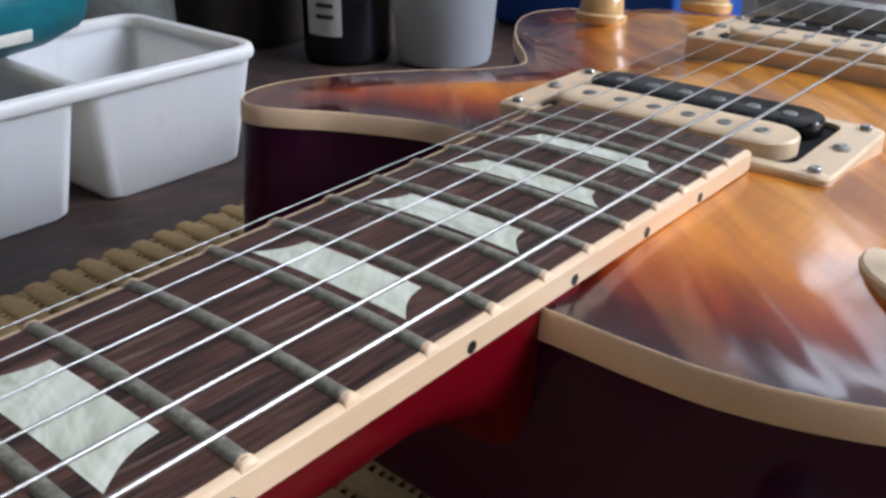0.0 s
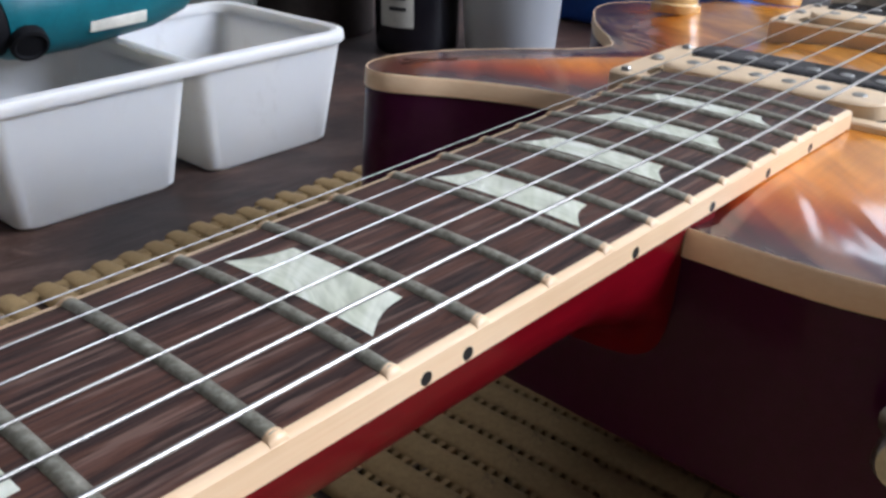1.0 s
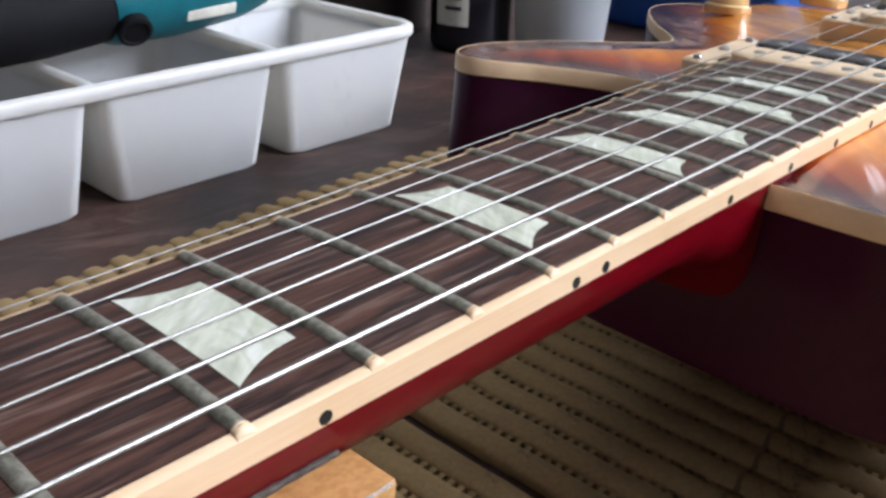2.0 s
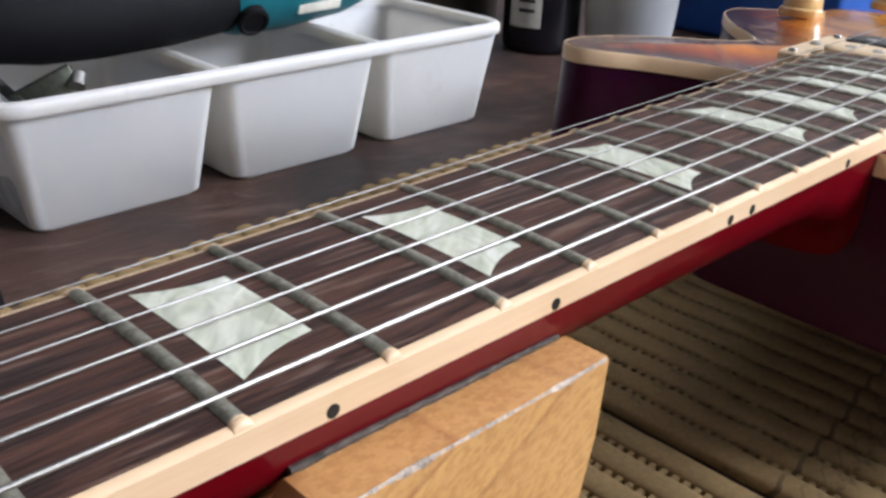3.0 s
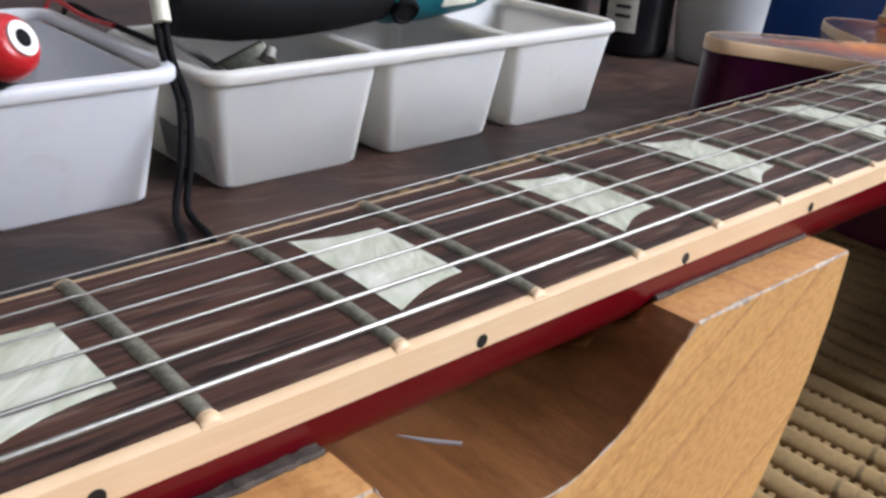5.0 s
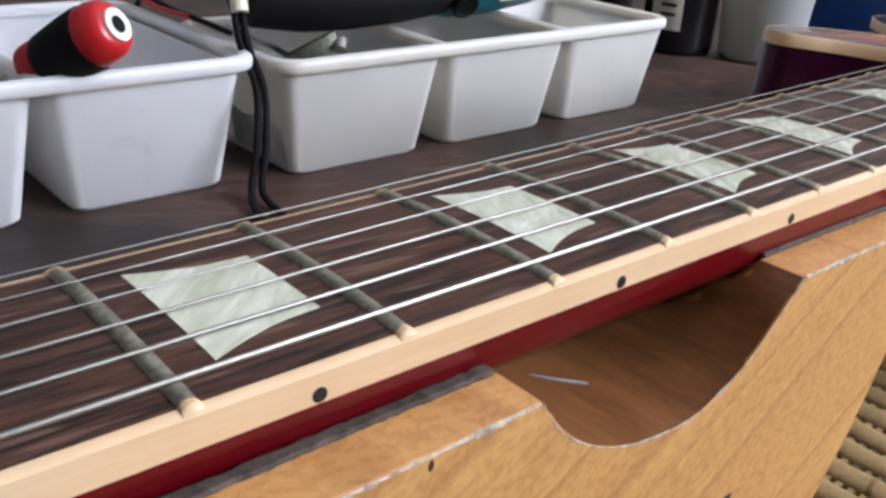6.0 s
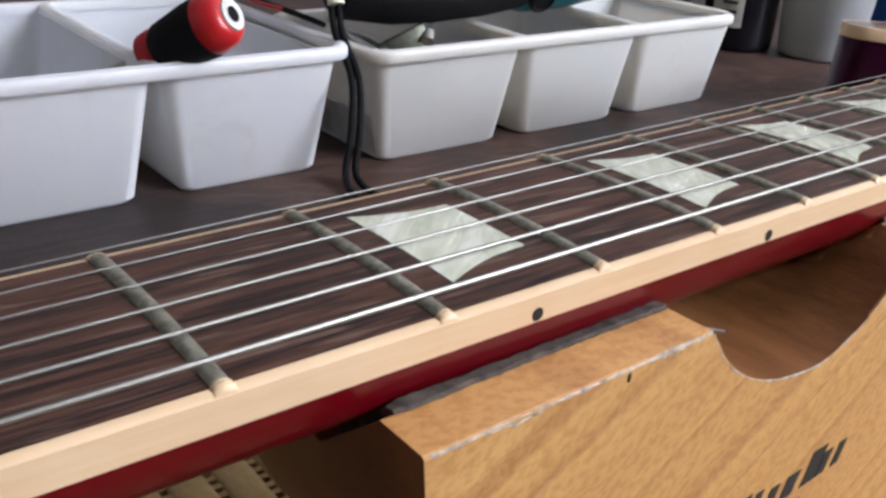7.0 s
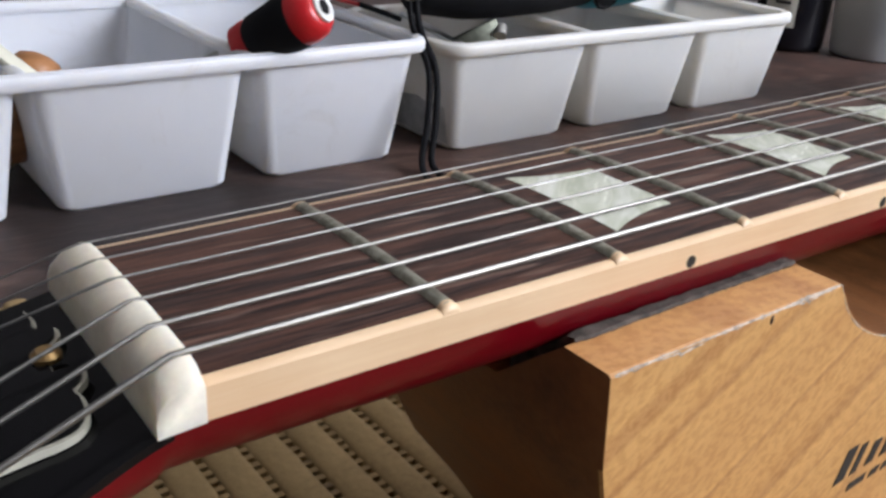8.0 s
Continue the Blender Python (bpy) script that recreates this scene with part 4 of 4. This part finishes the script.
def small_tools():
    # steel bracket in the cream bin
    t = thing("steel_clamp", (0.302, 0.300, 0.0045), "small bright steel clamp standing in the bin", "clamp")
    bm = box(-0.014, 0.014, -0.002, 0.002, -0.022, 0.009, 0.0015)
    bmesh.ops.transform(bm, matrix=Matrix.Translation((0.2860, 0.2800, 0.0585)) @ Euler((radians(-8), radians(-24), -0.25)).to_matrix().to_4x4(), verts=bm.verts)
    part("plate", bm, DULL_STEEL, t)
    part("foot", tube([(0.298, 0.300, 0.0045), (0.286, 0.2815, 0.046)], [0.004, 0.003], 12), GREY_METAL, t, "round steel foot")
    part("bolt", tube([(0.2950, 0.2735, 0.0630), (0.2985, 0.2775, 0.0668)], [0.0036, 0.0036], 14), STEEL, t, "shiny bolt head")
    # flat file across the near-left corner of the cream bin
    bm = box(-0.003, 0.003, -0.035, 0.035, -0.001, 0.001, 0.0004)
    bmesh.ops.transform(bm, matrix=Matrix.Translation((0.2735, 0.305, 0.0615)) @ Euler((radians(4), 0, radians(-6))).to_matrix().to_4x4(), verts=bm.verts)
    alone("steel_ruler", bm, GREY_METAL, "narrow steel ruler lying in the bin", "ruler", at=(0.2735, 0.305, 0.0605))
    # wooden-handled tool in the white bin
    t = thing("wooden_handle_tool", (0.06, 0.33, 0.0045), "brown varnished wooden tool handle in the bin", "hand tool")
    part("handle", tube([(0.050, 0.330, 0.016), (0.060, 0.326, 0.040), (0.0665, 0.324, 0.054), (0.0685, 0.323, 0.0590), (0.0695, 0.323, 0.0610)], [0.010, 0.0125, 0.0120, 0.009, 0.004], 20), WOOD_HANDLE, t)
    part("ferrule", tube([(0.046, 0.332, 0.0095), (0.050, 0.330, 0.016)], [0.0055, 0.0070], 16), BRASS, t, "brass ferrule")
    bm = box(-0.004, 0.004, -0.025, 0.025, -0.0015, 0.0015, 0.0005)
    bmesh.ops.transform(bm, matrix=Matrix.Translation((0.052, 0.297, 0.0640)) @ Euler((radians(30), 0, radians(38))).to_matrix().to_4x4(), verts=bm.verts)
    alone("plastic_stick", bm, WHITE_EDGE, "flat white plastic stick standing in the bin", "stick", at=(0.052, 0.297, 0.0420))
    # red wax-pencil strokes on an inner wall of the white bin
    for k, (ya, za, yb, zb) in enumerate(((0.372, 0.052, 0.338, 0.030), (0.362, 0.055, 0.342, 0.036))):
        def wall_x(z):
            return 0.1464 - 0.0087 * (0.0555 - z) / 0.052 - 0.0003
        part("pencil_stroke", tube([(wall_x(za), ya, za), (wall_x((za + zb) / 2), (ya + yb) / 2 + 0.002, (za + zb) / 2), (wall_x(zb), yb, zb)], [0.0004, 0.0007, 0.0004], 6), PENCIL, bin_a, "faded red wax-pencil stroke")
    # cables and wire ends lying between the bins at the back
    t = thing("wire_bundle", (0.243, 0.36, 0.0), "loose thin wires lying over the bins", "wire")
    part("wire", tube(spline([(0.2530, 0.425, 0.050), (0.2530, 0.410, 0.0700), (0.2540, 0.370, 0.0690), (0.2560, 0.335, 0.0680), (0.2570, 0.315, 0.0670)], 6), 0.0016, 8), SOFT_BLACK, t, "black wire")
    part("wire", tube(spline([(0.2480, 0.440, 0.050), (0.2490, 0.425, 0.0710), (0.2500, 0.385, 0.0690), (0.2530, 0.352, 0.0690)], 6), 0.0013, 8), RED, t, "red wire")


small_tools()


# ---------------------------------------------------------------- bottles and boxes behind
def dark_bottle():
    c = (0.7470, 0.3860, 0.0)
    t = thing("bottle", c, "dark plastic bottle with a pale paper label", "bottle")
    part("body", lathe(c, [(0.029, 0.0), (0.0315, 0.002), (0.0325, 0.006), (0.0325, 0.125), (0.029, 0.138), (0.014, 0.150), (0.0125, 0.155), (0.0125, 0.165)], 36), BOTTLE, t)
    part("cap", lathe((c[0], c[1], 0.163), [(0.014, 0), (0.015, 0.002), (0.015, 0.018), (0.013, 0.020)], 28), SOFT_BLACK, t)
    rows = []
    for i in range(13):
        q = radians(168 + 50 * i / 12)
        rows.append([(c[0] + r * math.cos(q), c[1] + r * math.sin(q), z) for r, z in ((0.0328, 0.022), (0.0331, 0.022), (0.0331, 0.085), (0.0328, 0.085))])
    lab = part("label", loft(rows), LABEL, t, "pale paper label")
    for z in (0.034, 0.042, 0.050, 0.062):
        rows = []
        for i in range(7):
            q = radians(184 + (24 if z < 0.06 else 15) * i / 6)
            rows.append([(c[0] + r * math.cos(q), c[1] + r * math.sin(q), zz) for r, zz in ((0.0330, z), (0.0333, z), (0.0333, z + 0.003), (0.0330, z + 0.003))])
        part("print_bar", loft(rows), INK, lab, "grey print bar")


dark_bottle()
c = (0.7880, 0.3260, 0.0)
t = thing("plastic_cup", c, "frosted white plastic cup on the bench", "cup")
part("wall", lathe(c, [(0.030, 0.0), (0.0335, 0.0015), (0.0350, 0.005), (0.0430, 0.110), (0.0418, 0.110), (0.0335, 0.006), (0.010, 0.004)], 44), CUP, t)
part("rim", lathe((c[0], c[1], 0.1095), [(0.0415, 0), (0.0440, 0.0005), (0.0448, 0.002), (0.0440, 0.0035), (0.0418, 0.0035), (0.0415, 0)], 44, cap=False), CUP, t)
t = thing("blue_box", (0.985, 0.300, 0.0), "blue plastic storage box behind the guitar", "box")
part("case", box(0.915, 1.055, 0.205, 0.375, 0.0, 0.085, 0.006, 3), BLUE, t)
part("lid", box(0.911, 1.059, 0.201, 0.379, 0.085, 0.100, 0.004, 3), BLUE, t)
t = thing("glass_jar", (0.600, 0.470, 0.0), "cloudy grey glass jar behind the bins", "jar")
part("wall", lathe((0.600, 0.470, 0.0), [(0.042, 0.0), (0.046, 0.003), (0.047, 0.010), (0.047, 0.090), (0.038, 0.102), (0.036, 0.112)], 36), plain("cloudy_glass", (0.10, 0.105, 0.095), 0.2, 0, 30, 0.3, 0.0004), t)
part("lid", lathe((0.600, 0.470, 0.110), [(0.040, 0), (0.041, 0.002), (0.041, 0.014), (0.038, 0.016)], 36), GREY_METAL, t)
t = thing("tape_roll", (0.735, 0.500, 0.0), "dark brown roll of tape lying on the bench", "tape")
part("core", lathe((0.735, 0.500, 0.0), [(0.0255, 0.0), (0.0278, 0.0), (0.0278, 0.0485), (0.0255, 0.0485), (0.0255, 0.0)], 40, cap=False), CUP, t, "pale cardboard core")
part("roll", lathe((0.735, 0.500, 0.0), [(0.028, 0.0), (0.054, 0.0), (0.055, 0.001), (0.055, 0.047), (0.054, 0.048), (0.028, 0.048), (0.028, 0.0)], 40, cap=False), plain("brown_tape", (0.030, 0.022, 0.018), 0.35, 0, 200, 0.3, 0.0002), t)


# ---------------------------------------------------------------- the ribbed mat
def ribbed_mat():
    t = thing("ribbed_mat", (0.3, 0.0, 0.0), "tan ribbed non-slip mat with rows of holes, stained", "mat")
    pitch, y0, y1, x0, n = 0.0122, -0.24, 0.2240, 0.0098, 57
    prof = [(-0.0050, 0.0006), (-0.0049, 0.0034), (-0.0039, 0.0043), (-0.0020, 0.0048), (0, 0.0050), (0.0020, 0.0048), (0.0039, 0.0043), (0.0049, 0.0034), (0.0050, 0.0006)]
    rnd = random.Random(3)

    def skew(x):
        return -0.045 * max(0.0, 0.43 - x)

    meshes = []
    for k in range(4):
        rings = []
        m = 46
        for i in range(m + 1):
            f = i / m
            y = y0 + (y1 - y0) * f
            end = 1.0
            if i == 0 or i == m:
                end = 0.8
            jx, jz = rnd.uniform(-0.0003, 0.0003), rnd.uniform(-0.0003, 0.0002)
            rings.append([(px * end + jx, y, max(0.0006, pz * (end if end < 1 else 1) + jz)) for px, pz in prof])
        bm = loft(rings)
        bmesh.ops.recalc_face_normals(bm, faces=bm.faces)
        me = bpy.data.meshes.new("rib")
        bm.to_mesh(me)
        bm.free()
        meshes.append(me)
    o = ORIGIN[t]
    for i in range(n):
        x = x0 + pitch * i
        if x > 0.345:
            x += 0.0028
        part_mesh("rib", meshes[rnd.randrange(4)], MAT, t, "", 50, (x - o.x, -o.y + skew(x) + rnd.uniform(-0.0015, 0.0015), 0.0))
    # thicker selvedge along the far ends of the ribs
    xa, xb = x0 - 0.004, x0 + pitch * (n - 1) + 0.005
    rows = []
    for i in range(121):
        x = xa + (xb - xa) * i / 120
        y = y1 + skew(x) - 0.0045
        rows.append([(x, y - 0.004, 0.0005), (x, y - 0.003, 0.0026), (x, y, 0.0032), (x, y + 0.0028, 0.0026), (x, y + 0.0038, 0.0005)])
    part("selvedge", loft(rows), MAT, t)
    # the short ties that bridge the rows of holes
    vs, fs = [], []
    for i in range(n - 1):
        x = x0 + pitch * (i + 0.5)
        if x > 0.345:
            x += 0.0028
        dark = abs(x - 0.345) < pitch * 0.55
        k = 0 if dark else int((y1 - y0 - 0.006) / 0.0037)
        for j in range(k):
            y = y0 + skew(x) + 0.003 + 0.0037 * j + rnd.uniform(-0.0002, 0.0002)
            w, z = 0.00092, 0.0032
            b = len(vs)
            vs += [(x + sx * 0.0024 - o.x, y + sy * w, zz) for zz in (0.0004, z) for sx, sy in ((-1, -1), (1, -1), (1, 1), (-1, 1))]
            fs += [(b + 4, b + 5, b + 6, b + 7), (b, b + 1, b + 5, b + 4), (b + 2, b + 3, b + 7, b + 6)]
    me = bpy.data.meshes.new("tie_webbing")
    me.from_pydata(vs, [], fs)
    tie = part_mesh("tie_webbing", me, MAT, t, "", 0)
    tagged(tie, kind="stuff")


ribbed_mat()
